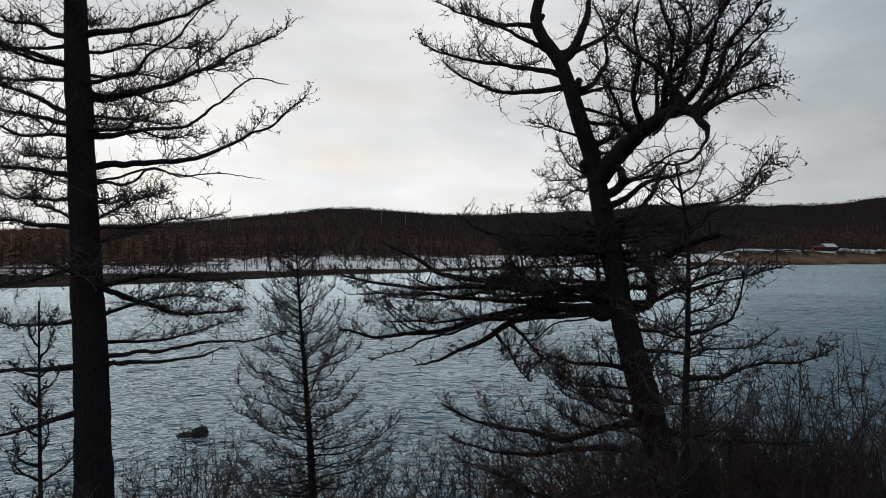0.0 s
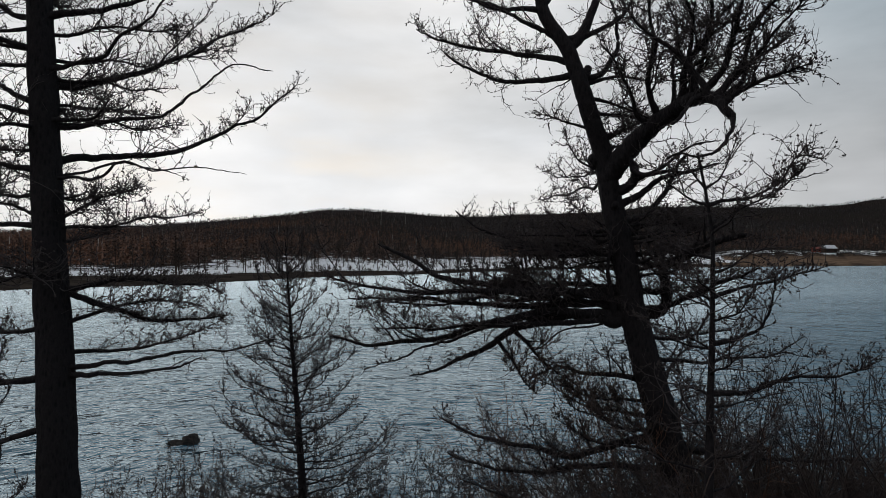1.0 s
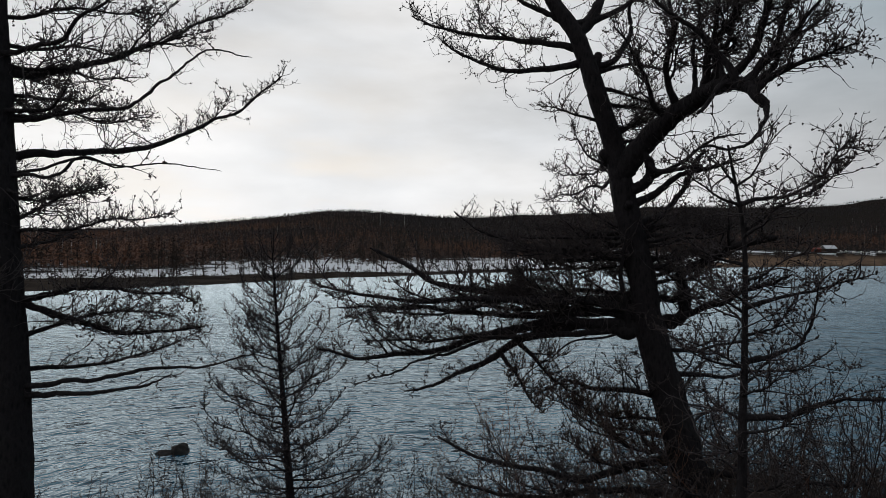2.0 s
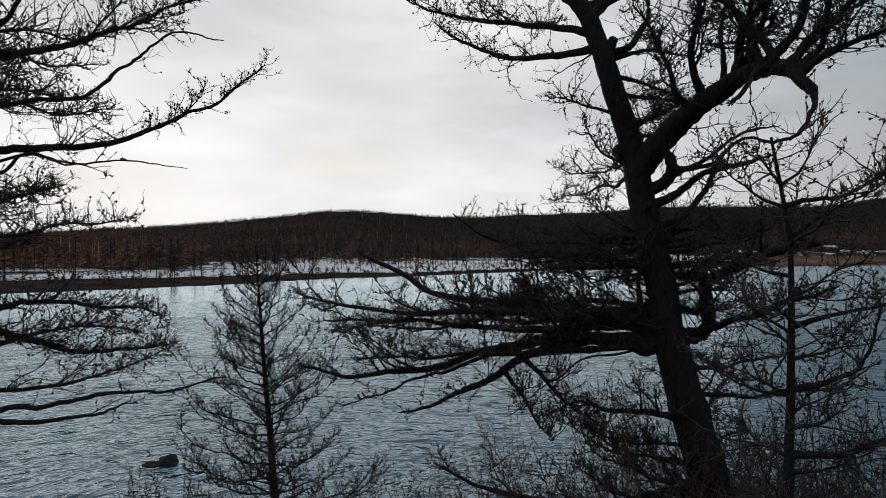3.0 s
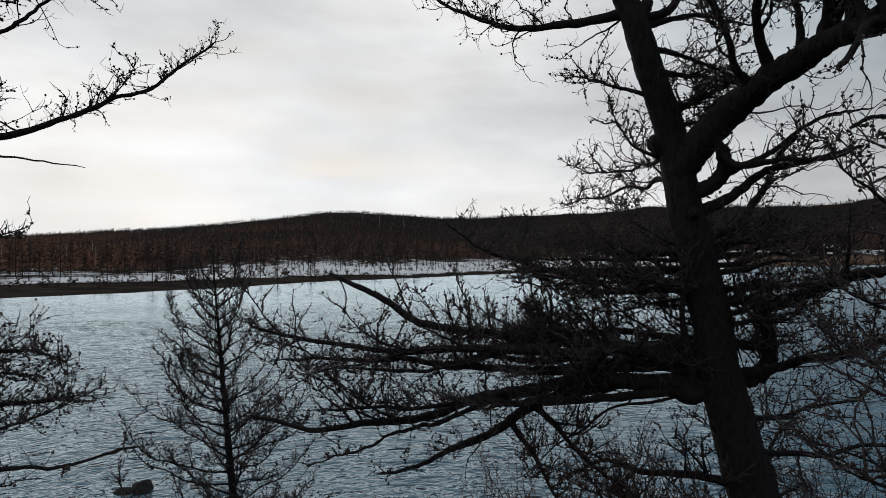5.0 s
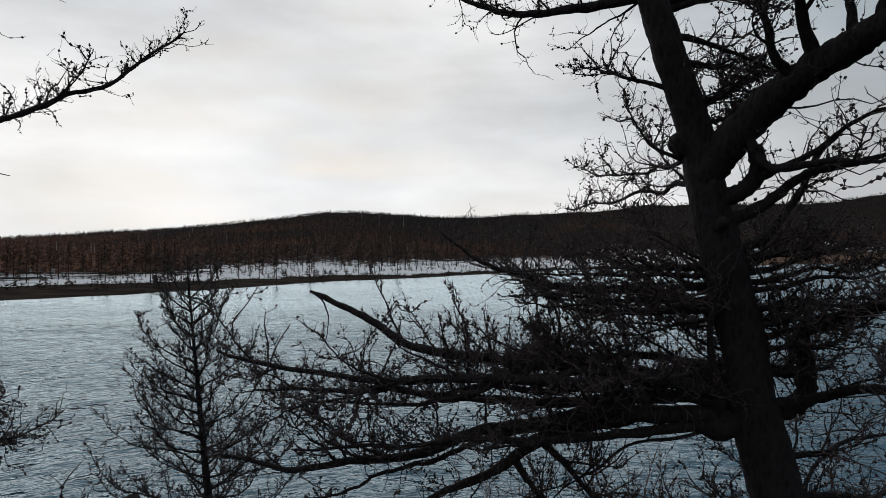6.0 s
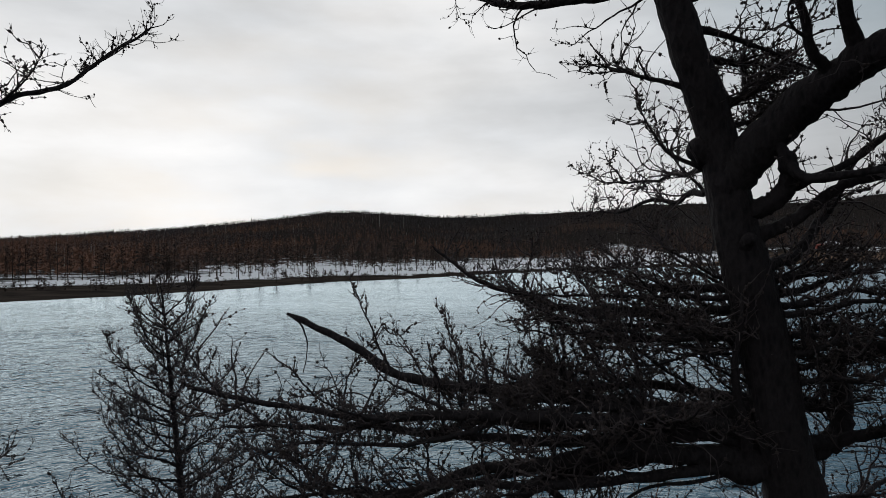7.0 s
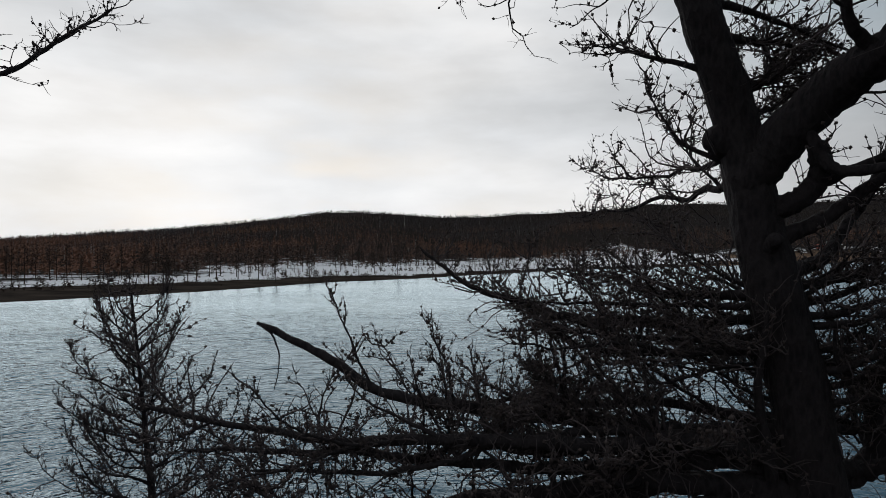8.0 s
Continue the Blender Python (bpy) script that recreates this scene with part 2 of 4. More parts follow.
def tubes(lines, radii, sides):
    """Tubes round N lines of P points at once: lines (N, P, 3), radii (N, P). Returns vertices and quads."""
    n, p, _ = lines.shape
    tan = np.gradient(lines, axis=1)
    tan /= np.linalg.norm(tan, axis=2, keepdims=True) + 1e-9
    ref = np.where(np.abs(tan[:, :1, 2:3]) > 0.9, np.array([1.0, 0.2, 0]), np.array([0, 0.2, 1.0]))
    a = np.cross(tan, np.broadcast_to(ref, tan.shape))
    a /= np.linalg.norm(a, axis=2, keepdims=True) + 1e-9
    b = np.cross(tan, a)
    ang = np.arange(sides) / sides * 2 * np.pi
    ring = a[:, :, None] * np.cos(ang)[None, None, :, None] + b[:, :, None] * np.sin(ang)[None, None, :, None]
    verts = (lines[:, :, None] + ring * radii[:, :, None, None]).reshape(-1, 3)
    i = np.arange(n)[:, None, None] * p * sides + np.arange(p - 1)[None, :, None] * sides
    k = np.arange(sides)[None, None]
    k2 = (k + 1) % sides
    quads = np.stack([i + k, i + k2, i + sides + k2, i + sides + k], axis=-1).reshape(-1, 4)
    return verts, quads


def unit(v):
    return v / (np.linalg.norm(v, axis=-1, keepdims=True) + 1e-9)


def grow(rng, base, way, length, steps, wobble, lift):
    """Twigs grown from bases: each turns a little at random at every step and by lift towards the sky."""
    pts = [base]
    way = unit(way)
    for _ in range(steps):
        way = unit(way + rng.normal(0, wobble, way.shape) + np.array([0, 0, lift]))
        pts.append(pts[-1] + way * (length / steps)[:, None])
    return np.stack(pts, axis=1), way


def along(lines, which, f):
    """The points at fractions f of the lines named by which, and the way there."""
    p = lines.shape[1] - 1
    s = np.clip(f * p, 0, p - 1e-4)
    i = s.astype(int)
    a, b = lines[which, i], lines[which, i + 1]
    return a + (b - a) * (s - i)[:, None], unit(b - a)


def spine(start, length, headings, climbs, fine=8):
    """A curve grown from start in equal steps, each with a heading (0: along x, 90: along y) and a climb, in degrees."""
    pts = [np.asarray(start, dtype=float)]
    step = length / len(headings)
    for h, c in zip(headings, climbs):
        h, c = radians(h), radians(c)
        pts.append(pts[-1] + step * np.array([math.cos(h) * math.cos(c), math.sin(h) * math.cos(c), math.sin(c)]))
    pts = [2 * pts[0] - pts[1]] + pts + [2 * pts[-1] - pts[-2]]
    out = []
    for i in range(1, len(pts) - 2):
        for k in range(fine):
            u = k / fine
            p0, p1, p2, p3 = pts[i - 1 : i + 3]
            out.append(0.5 * (2 * p1 + (p2 - p0) * u + (2 * p0 - 5 * p1 + 4 * p2 - p3) * u * u + (3 * p1 - p0 - 3 * p2 + p3) * u**3))
    out.append(pts[-2])
    return np.array(out)


BLOB = np.array([(0, 0, 1.25), (1, 0, 0.1), (0, 1, -0.1), (-1, 0, 0.1), (0, -1, -0.1), (0, 0, -1.1)])
BLOB_FACES = np.array([(0, 1, 2), (0, 2, 3), (0, 3, 4), (0, 4, 1), (5, 2, 1), (5, 3, 2), (5, 4, 3), (5, 1, 4)])


def blobs(rng, centres, lo, hi):
    """Small knobbly ovals, each turned its own way."""
    n = len(centres)
    q = unit(rng.normal(0, 1, (n, 4)))
    w, x, y, z = q.T
    turn = np.stack([1 - 2 * (y * y + z * z), 2 * (x * y - z * w), 2 * (x * z + y * w), 2 * (x * y + z * w), 1 - 2 * (x * x + z * z), 2 * (y * z - x * w), 2 * (x * z - y * w), 2 * (y * z + x * w), 1 - 2 * (x * x + y * y)], axis=1).reshape(n, 3, 3)
    r = rng.uniform(lo, hi, (n, 1, 1))
    v = centres[:, None] + np.einsum("nij,kj->nki", turn, BLOB) * r * rng.uniform(0.85, 1.15, (n, len(BLOB), 1))
    f = BLOB_FACES[None] + (np.arange(n) * len(BLOB))[:, None, None]
    return v.reshape(-1, 3), f.reshape(-1, 3)


def spurs(rng, centres, lo, hi):
    """Tiny pointed knobs: the short shoots that stud a larch twig."""
    n = len(centres)
    v = unit(rng.normal(0, 1, (n, 4, 3))) * rng.uniform(lo, hi, (n, 1, 1)) + centres[:, None]
    f = np.array([(0, 1, 2), (0, 3, 1), (1, 3, 2), (2, 3, 0)])[None] + (np.arange(n) * 4)[:, None, None]
    return v.reshape(-1, 3), f.reshape(-1, 3)


def spray(rng, line, count, start, reach, lift, droop, thick=1.0):
    """Side branches, upright shoots and fine crooked twigs along one limb, the places of its cones and of its spurs. Returns lines with radii, cone centres and spur centres."""
    n = max(3, int(count * 0.22))
    f = start + (1 - start) * rng.random(n) ** 0.8
    base, way = along(line[None], np.zeros(n, dtype=int), f)
    side = unit(np.cross(way, np.array([0, 0, 1.0])) * rng.choice([-1, 1], (n, 1)) + rng.normal(0, 0.45, (n, 3)))
    side[:, 2] = side[:, 2] * 0.6 + droop
    length = reach * rng.uniform(0.3, 1.0, n) * (1.2 - 0.75 * f)
    first, _ = grow(rng, base, way * rng.uniform(0.3, 0.9, (n, 1)) + side, length, 7, 0.30, lift)
    r1 = 0.0088 * thick * np.linspace(1.0, 0.25, 8)[None] * rng.uniform(0.7, 1.3, (n, 1)) * (0.45 + 0.8 * length / reach)[:, None]
    up = max(2, int(count * 0.36))
    f = start * 0.5 + (1 - start * 0.5) * rng.random(up)
    base, way = along(line[None], np.zeros(up, dtype=int), f)
    shoots, _ = grow(rng, base, way * 0.4 + np.array([0, 0, 0.7]) + rng.normal(0, 0.45, (up, 3)), reach * 0.30 * rng.uniform(0.15, 1.0, up) ** 1.5, 3, 0.34, lift * 1.5)
    r0 = 0.0040 * thick * np.linspace(1.0, 0.4, 4)[None] * rng.uniform(0.7, 1.3, (up, 1))
    m = int(n * 4.4)
    of = rng.integers(0, n, m)
    base, way = along(first, of, rng.uniform(0.12, 1.0, m))
    side = unit(np.cross(way, rng.normal(0, 1, (m, 3))))
    second, _ = grow(rng, base, way * 0.6 + side, np.maximum(length[of], 0.25) * rng.uniform(0.08, 0.42, m), 3, 0.38, lift * 1.8)
    r2 = 0.0039 * thick * np.linspace(1.0, 0.35, 4)[None] * rng.uniform(0.7, 1.2, (m, 1))
    pool = np.concatenate([second, shoots])
    k = int(len(pool) * 0.55)
    base, way = along(pool, rng.integers(0, len(pool), k), rng.uniform(0.15, 1.0, k))
    side = unit(np.cross(way, rng.normal(0, 1, (k, 3))))
    third, _ = grow(rng, base, way * 0.5 + side, reach * rng.uniform(0.03, 0.12, k), 2, 0.35, lift * 1.5)
    r3 = 0.0026 * thick * np.linspace(1.0, 0.5, 3)[None] * np.ones((k, 1))
    q = int(len(pool) * 0.72)
    spots, _ = along(pool, rng.integers(0, len(pool), q), rng.random(q))
    q2 = n * 3
    spots2, _ = along(first, rng.integers(0, n, q2), rng.random(q2))
    spots = np.concatenate([spots, spots2])
    knobs, _ = along(pool, rng.integers(0, len(pool), int(len(pool) * 1.3)), rng.random(int(len(pool) * 1.3)))
    return ((first, r1, 3), (second, r2, 3), (shoots, r0, 3), (third, r3, 3)), spots[rng.permutation(len(spots))], knobs


def join(chunks):
    verts, faces, start = [], {}, 0
    for v, f in chunks:
        verts.append(v)
        faces.setdefault(f.shape[1], []).append(f + start)
        start += len(v)
    return np.concatenate(verts), [np.concatenate(fs) for fs in faces.values()]


class Tree:
    """A tree under way: its Empty, its trunk's curve and radii, and its own chance."""

    def __init__(self, name, base, label, seed, group="", category="tree"):
        self.root = tagged(new(name), label, category, group)
        self.root.location = base
        self.base = np.array(base, dtype=float)
        self.rng = np.random.default_rng(seed)

    def trunk(self, length, r0, r1, headings, climbs, flare=0.25, sides=16, rough=0.07, mat=None, steps=10, fine=3):
        self.line = spine(self.base, length, headings, climbs, steps)
        f = np.linspace(0, 1, len(self.line))
        self.radius = r0 + (r1 - r0) * f + flare * np.exp(-f * length / 0.5) * r0
        s = np.linspace(0, len(self.line) - 1, (len(self.line) - 1) * fine + 1)
        line = np.stack([np.interp(s, np.arange(len(self.line)), self.line[:, i]) for i in range(3)], axis=1)
        rad = np.interp(s, np.arange(len(self.line)), self.radius)
        v, q = tubes(line[None], rad[None], sides)
        v = v.reshape(len(line), sides, 3)
        chips = self.rng.normal(0, rough * 0.9, (len(line) + 6, sides))
        chips = sum(chips[k : k + len(line)] for k in range(7)) / 7 ** 0.5 * 0.55
        furrow = self.rng.normal(0, rough * 0.6, (1, sides)) + chips
        s = np.arange(len(line)) * length / len(line)
        lumps = 0.5 * rough * (np.sin(s * 3.1 + self.rng.random() * 6) + np.sin(s * 7.7 + self.rng.random() * 6))[:, None] * np.cos(np.arange(sides) * 2 * math.pi / sides + s[:, None] * 1.3)
        v = line[:, None] + (v - line[:, None]) * (1 + furrow + lumps)[:, :, None]
        self.put("trunk", [(v.reshape(-1, 3), q)], mat or BARK, self.root)
        return self

    def put(self, name, chunks, mat, parent, label="", kind=""):
        v, f = join(chunks)
        ob = part_mesh(name, mesh_of(name, v - self.base, f, mat), parent, label)
        if kind:
            tagged(ob, kind=kind)
        return ob

    def at_height(self, z):
        return np.array([np.interp(z, self.line[:, 2], self.line[:, i]) for i in range(3)])


def limb(tree, start, length, r0, headings, climbs, twigs=60, reach=0.9, lift=0.10, droop=0.0, first=0.18, last=1.0, end=0.2, cones=1.0, thick=1.0, shoots=0, crook=0, paint=None):
    """One limb with its twigs and cones. start: a height on the trunk, or (limb, fraction along it). Returns the limb's curve."""
    rng = tree.rng
    if isinstance(start, tuple):
        line = start[0]
        base = line[int(start[1] * (len(line) - 1))]
    else:
        base = tree.at_height(start)
    if crook:
        headings = [h + rng.uniform(-crook, crook) for h in headings]
        climbs = [c + rng.uniform(-crook, crook) * 0.8 for c in climbs]
    line = spine(base, length, headings, climbs, 7)
    n = len(line)
    f = np.linspace(0, 1, n)
    sway = np.cumsum(rng.normal(0, 1, (n, 3)), axis=0)
    sway -= f[:, None] * sway[-1]
    bend = np.sin(f[:, None] * length * rng.uniform(5, 9, 3) + rng.uniform(0, 6.3, 3)) * np.minimum(f, 0.3)[:, None] * rng.uniform(0.04, 0.10, 3)
    line = line + sway * 0.007 * min(1.0, length / 2) + bend * min(1.0, length / 2) * (0.4 if r0 > 0.04 else 1.0)
    rad = r0 * (1 - f * (1 - end)) * (1 + rng.normal(0, 0.06, n)) + r0 * (0.5 if r0 < 0.08 else 0.1) * np.exp(-f * length / 0.12)
    rad = np.maximum(rad, 0.004)
    rad[-1] *= 0.5
    v, q = tubes(line[None], rad[None], 9)
    cap = np.arange((n - 1) * 9, n * 9)[None]
    root = tree.put("limb", [(v, q), (v[cap[0]], np.arange(9)[None])], BARK, tree.root)
    if twigs:
        groups, spots, knobs = spray(rng, line[: max(4, int(n * last))], twigs, first, reach, lift, droop, thick)
        tree.put("twig_spray", [tubes(l, r, s) for l, r, s in groups] + [spurs(rng, knobs, 0.005, 0.010)], paint or TWIG, root, kind="stuff")
        if cones:
            tree.put("cone_spray", [blobs(rng, spots[: int(len(spots) * cones)], 0.008, 0.0155)], CONE, root, kind="stuff")
    for _ in range(shoots):
        f = rng.uniform(0.15, 0.95 * last)
        k = int(f * (n - 2))
        d = line[k + 1] - line[k]
        h = math.degrees(math.atan2(d[1], d[0])) + rng.choice([-1, 1]) * rng.uniform(15, 80)
        c = rng.uniform(-12, 45)
        ln = length * rng.uniform(0.14, 0.36) * (1.25 - 0.6 * f)
        turns = np.cumsum(rng.uniform(-22, 22, 4))
        limb(tree, (line, f), ln, max(0.008, 0.35 * rad[k]), tuple(h + turns), tuple(c + np.cumsum(rng.uniform(-8, 18, 4))), twigs=int(10 + 42 * ln), reach=reach * 0.75, lift=lift, first=0.1, end=0.3, cones=cones, thick=thick, paint=paint)
    return line


# ---- land and water ----
SHORE_X, SHORE_Y = (-400, -150, -70, -45, -27, -5, 47, 140, 249, 600), (-40, 52, 103, 134, 163, 183, 241, 292, 343, 420)
SKY_U = (-1.2, -0.73, -0.45, -0.26, -0.20, -0.14, -0.08, 0.0, 0.15, 0.25, 0.34, 0.48, 0.55, 0.64, 0.73, 1.2)
SKY_H = (0.022, 0.027, 0.043, 0.060, 0.068, 0.069, 0.065, 0.059, 0.060, 0.063, 0.074, 0.074, 0.074, 0.076, 0.090, 0.11)



def near_shore(x):
    return 15.4 + 0.7 * np.sin(x * 0.35) + 0.4 * np.sin(x * 0.9 + 1)


def far_rise(x, y):
    """How far a place lies behind the far waterline, in metres."""
    return (y - np.interp(x, SHORE_X, SHORE_Y) - 1.5 * np.sin(x * 0.15)) * 0.72


def BELT(x):
    """Depth of the flat open woodland between the far waterline and the hills."""
    return np.interp(x, (-90, 0, 80, 160), (110, 190, 150, 60))


def hill(x, y):
    """Height of the hills behind the far shore, and how far up the slope a place is (0 to 1)."""
    u = np.clip(x / np.maximum(y, 30), -1.2, 1.2)
    ridge = np.interp(u, (-0.8, -0.2, 0.3, 0.8), (900, 1500, 1600, 1900))
    top = 7.6 + np.interp(u, SKY_U, SKY_H) * ridge - 6
    foot = np.interp(x, SHORE_X, SHORE_Y) + BELT(x)
    f = np.clip((y - foot) / np.maximum(ridge - foot, 50), 0, 1.6)
    rise = np.where(f < 1, np.clip(f, 0, 1) ** 1.25, 1 - 0.5 * (f - 1))
    return top * rise, f


def height(x, y):
    x, y = np.asarray(x, dtype=float), np.asarray(y, dtype=float)
    b = near_shore(x) - y
    near = np.where(b > 0, np.where(b < 20, 0.17 * b, 3.4 + 0.05 * (b - 20)), 0.12 * b) + 0.10 * noise2(x, y, 1.4, 0.5)
    s = far_rise(x, y)
    bank = np.interp(x, (90, 180), (0.9, 5.6)) + np.interp(x, (120, 190), (0, 1)) * np.interp(s, (26, 40), (0, 2.6))
    far = np.where(s > 0, np.minimum(s * bank / np.interp(x, (90, 180), (14, 26)), bank) + 0.08 * noise2(x, y, 0.3, 2.0), 0.15 * s)
    far = far + np.where(s > 0, np.maximum(hill(x, y)[0], 0), 0) + np.where(s > 60, 0.8 * noise2(x, y, 0.03, 1.0), 0)
    return np.maximum(np.maximum(near, far), -1.6)


def build_land():
    az = np.radians(np.concatenate([np.arange(-50, 50, 0.4), np.arange(50, 310, 4.0)]))
    rr = np.concatenate([[0.01], 1.0 * 1.055 ** np.arange(0, 152)])
    a, r = np.meshgrid(az, rr)
    x, y = r * np.sin(a), r * np.cos(a)
    z = height(x, y)
    n, m = x.shape
    i = np.arange(n - 1)[:, None] * m
    j = np.arange(m)[None]
    j2 = (j + 1) % m
    quads = np.stack([i + j, i + m + j, i + m + j2, i + j2], axis=-1).reshape(-1, 4)[:, ::-1]
    me = mesh_of("ground", np.stack([x, y, z], axis=-1).reshape(-1, 3), [quads], GROUND)
    s = far_rise(x, y)
    wet = np.interp(x, (-90, -50, -10, 60), (26, 20, 7, 5))
    snow = np.clip((s - wet) / 3, 0, 1) * np.interp(s, (0, 90, 160, 230), (0.9, 0.75, 0.45, 0.0)) * np.interp(x, (-110, -60), (0.6, 1)) * np.where(x > 150, np.interp(s, (25, 27, 48, 54), (0, 0.58, 0.58, 0.2)), 1)
    snow = np.where(s < wet, -1, snow) + 0.12 * noise2(x, y, 0.08, 3.0)
    sand = np.clip((x - 80) / 60, 0, 1) * np.clip(s / 2, 0, 1) * np.clip((25 - s) / 2, 0, 1)
    col = me.color_attributes.new("cover", "FLOAT_COLOR", "POINT")
    rgba = np.stack([np.clip(snow, -1, 1), sand, np.clip(s / 1.5, 0, 1) * np.clip((wet + 3 - s) / 2, 0, 1), np.ones_like(s)], axis=-1)
    col.data.foreach_set("color", rgba.astype(np.float32).ravel())
    tagged(new("ground", me), "dark lakeside soil with dead grass, snow patches and forest floor", "ground", kind="structure")
    xs = np.linspace(-700, 900, 9)
    wx, wy = np.meshgrid(xs, np.linspace(-60, 620, 9))
    k = np.arange(8)[:, None] * 9 + np.arange(8)[None]
    q = np.stack([k, k + 1, k + 10, k + 9], axis=-1).reshape(-1, 4)
    water = new("water", mesh_of("water", np.stack([wx, wy, wx * 0], axis=-1).reshape(-1, 3), [q], WATER))
    tagged(water, "rippled grey-blue lake water under a cloudy sky", "water", kind="structure")


build_land()


# ---- far woods ----
def far_trees(name, mat, label, places, heights, spread, sprays, seed, bare=0.2, stem=0.006):
    rng = np.random.default_rng(seed)
    n = len(places)
    heights = heights * np.interp(places[:, 1], (500, 1500), (1.0, 0.82))
    h = heights[:, None]
    top = places + np.stack([rng.normal(0, 0.25, n), rng.normal(0, 0.25, n), heights], axis=1)
    stems = np.stack([places - np.array([0, 0, 0.5]), top], axis=1)
    far = np.clip(np.hypot(places[:, 0], places[:, 1]) / 500, 1, 2.6)[:, None]
    rad = np.stack([heights * stem, heights * stem * 0.35], axis=1)
    chunks = [tubes(stems, rad, 3)]
    f = bare + (1 - bare) * rng.random((n, sprays)) ** 1.1
    ang = rng.uniform(0, 2 * np.pi, (n, sprays))
    ln = h * spread * (1.08 - f) * rng.uniform(0.6, 1.25, (n, sprays))
    out = np.stack([np.cos(ang), np.sin(ang), rng.uniform(-0.15, 0.55, (n, sprays))], axis=-1)
    root = places[:, None] + (top - places)[:, None] * f[..., None]
    side = np.stack([-np.sin(ang), np.cos(ang), np.zeros_like(ang)], axis=-1) * (h * far * 0.050)[..., None]
    up = np.array([0, 0, 1.0]) * (h * far * 0.050)[..., None]
    tip = root + out * ln[..., None]
    tri = np.stack([root + side + up, root - side - up, tip], axis=2).reshape(-1, 3, 3)
    away = np.cross(tri[:, 1] - tri[:, 0], tri[:, 2] - tri[:, 0]) @ np.array([0, -1, 0.3]) < 0
    tri[away] = tri[away][:, ::-1]
    tri = tri.reshape(-1, 3)
    chunks.append((tri, np.arange(len(tri)).reshape(-1, 3)))
    v, fs = join(chunks)
    me = mesh_of(name, v, fs, mat, True)
    stem_way = np.repeat(unit(rng.normal(0, 1, (n, 3)) * np.array([1, 1, 0])), len(chunks[0][0]) // n, axis=0)
    crown_way = np.repeat(out.reshape(-1, 3), 3, axis=0)
    soft = unit(np.concatenate([stem_way, crown_way]) * 0.45 + np.array([0, -0.4, 0.8]))
    me.normals_split_custom_set_from_vertices(soft.tolist())
    return tagged(new(name, me), label, "forest", kind="stuff")


def wood_places(count, seed, low, high, power, keep):
    rng = np.random.default_rng(seed)
    u = rng.uniform(-0.86, 0.86, count * 3)
    f = low + (high - low) * rng.random(count * 3) ** power
    ridge = np.interp(u, (-0.8, -0.2, 0.3, 0.8), (900, 1500, 1600, 1900))
    y = np.full(count * 3, 250.0)
    for _ in range(12):
        y = np.interp(u * y, SHORE_X, SHORE_Y) + BELT(u * y)
    foot = y
    y = foot + f * (ridge - foot)
    x = u * y
    ok = (far_rise(x, y) > 8) & (rng.random(count * 3) < keep(x, y, f))
    x, y = x[ok][:count], y[ok][:count]
    return np.stack([x, y, height(x, y)], axis=1)


def clear(x, y):
    """No trees on the open bank with the cabin."""
    return np.where((x > 150) & (far_rise(x, y) < 46), 0.02, 1.0)


dark_zone = lambda x, y, f: clear(x, y) * np.clip(0.25 + 0.9 * noise2(x, y, 0.005, 1.0) + 0.6 * (f - 0.35), 0.03, 1)
red_zone = lambda x, y, f: clear(x, y) * np.clip(0.75 - 0.7 * noise2(x, y, 0.005, 1.0) - 0.3 * f, 0.05, 1)
rng = np.random.default_rng(5)
spots = wood_places(16000, 11, 0.0, 1.04, 1.25, red_zone)
far_trees("larch_forest", FAR_LARCH, "reddish-brown leafless larch forest on the far hillside", spots, 4 + 5.5 * rng.random(len(spots)) ** 2.2, 0.32, 8, 12, 0.2)
spots = wood_places(19000, 21, 0.03, 1.03, 0.95, dark_zone)
far_trees("mixed_forest", FAR_SPRUCE, "dark bare mixed forest on the far hillside", spots, 4 + 7 * rng.random(len(spots)) ** 2.5, 0.30, 8, 22)
spots = wood_places(240, 31, 0.05, 0.75, 1.0, lambda x, y, f: clear(x, y) * np.clip(noise2(x, y, 0.02, 4.0), 0.05, 1))
far_trees("birch_grove", FAR_BIRCH, "pale birch stems standing in the far forest", spots, rng.uniform(7, 10, len(spots)), 0.05, 6, 32, 0.6, 0.012)
grove = lambda x, y, f: ((x / y > -0.23) & (x / y < -0.05)) * np.clip(noise2(x, y, 0.03, 2.0), 0.02, 1)
spots = wood_places(70, 33, 0.42, 0.72, 1.0, grove)
far_trees("birch_grove", FAR_BIRCH, "pale birch stems in a clearing of the upper far forest", spots, rng.uniform(14, 20, len(spots)), 0.04, 6, 34, 0.7, 0.022)


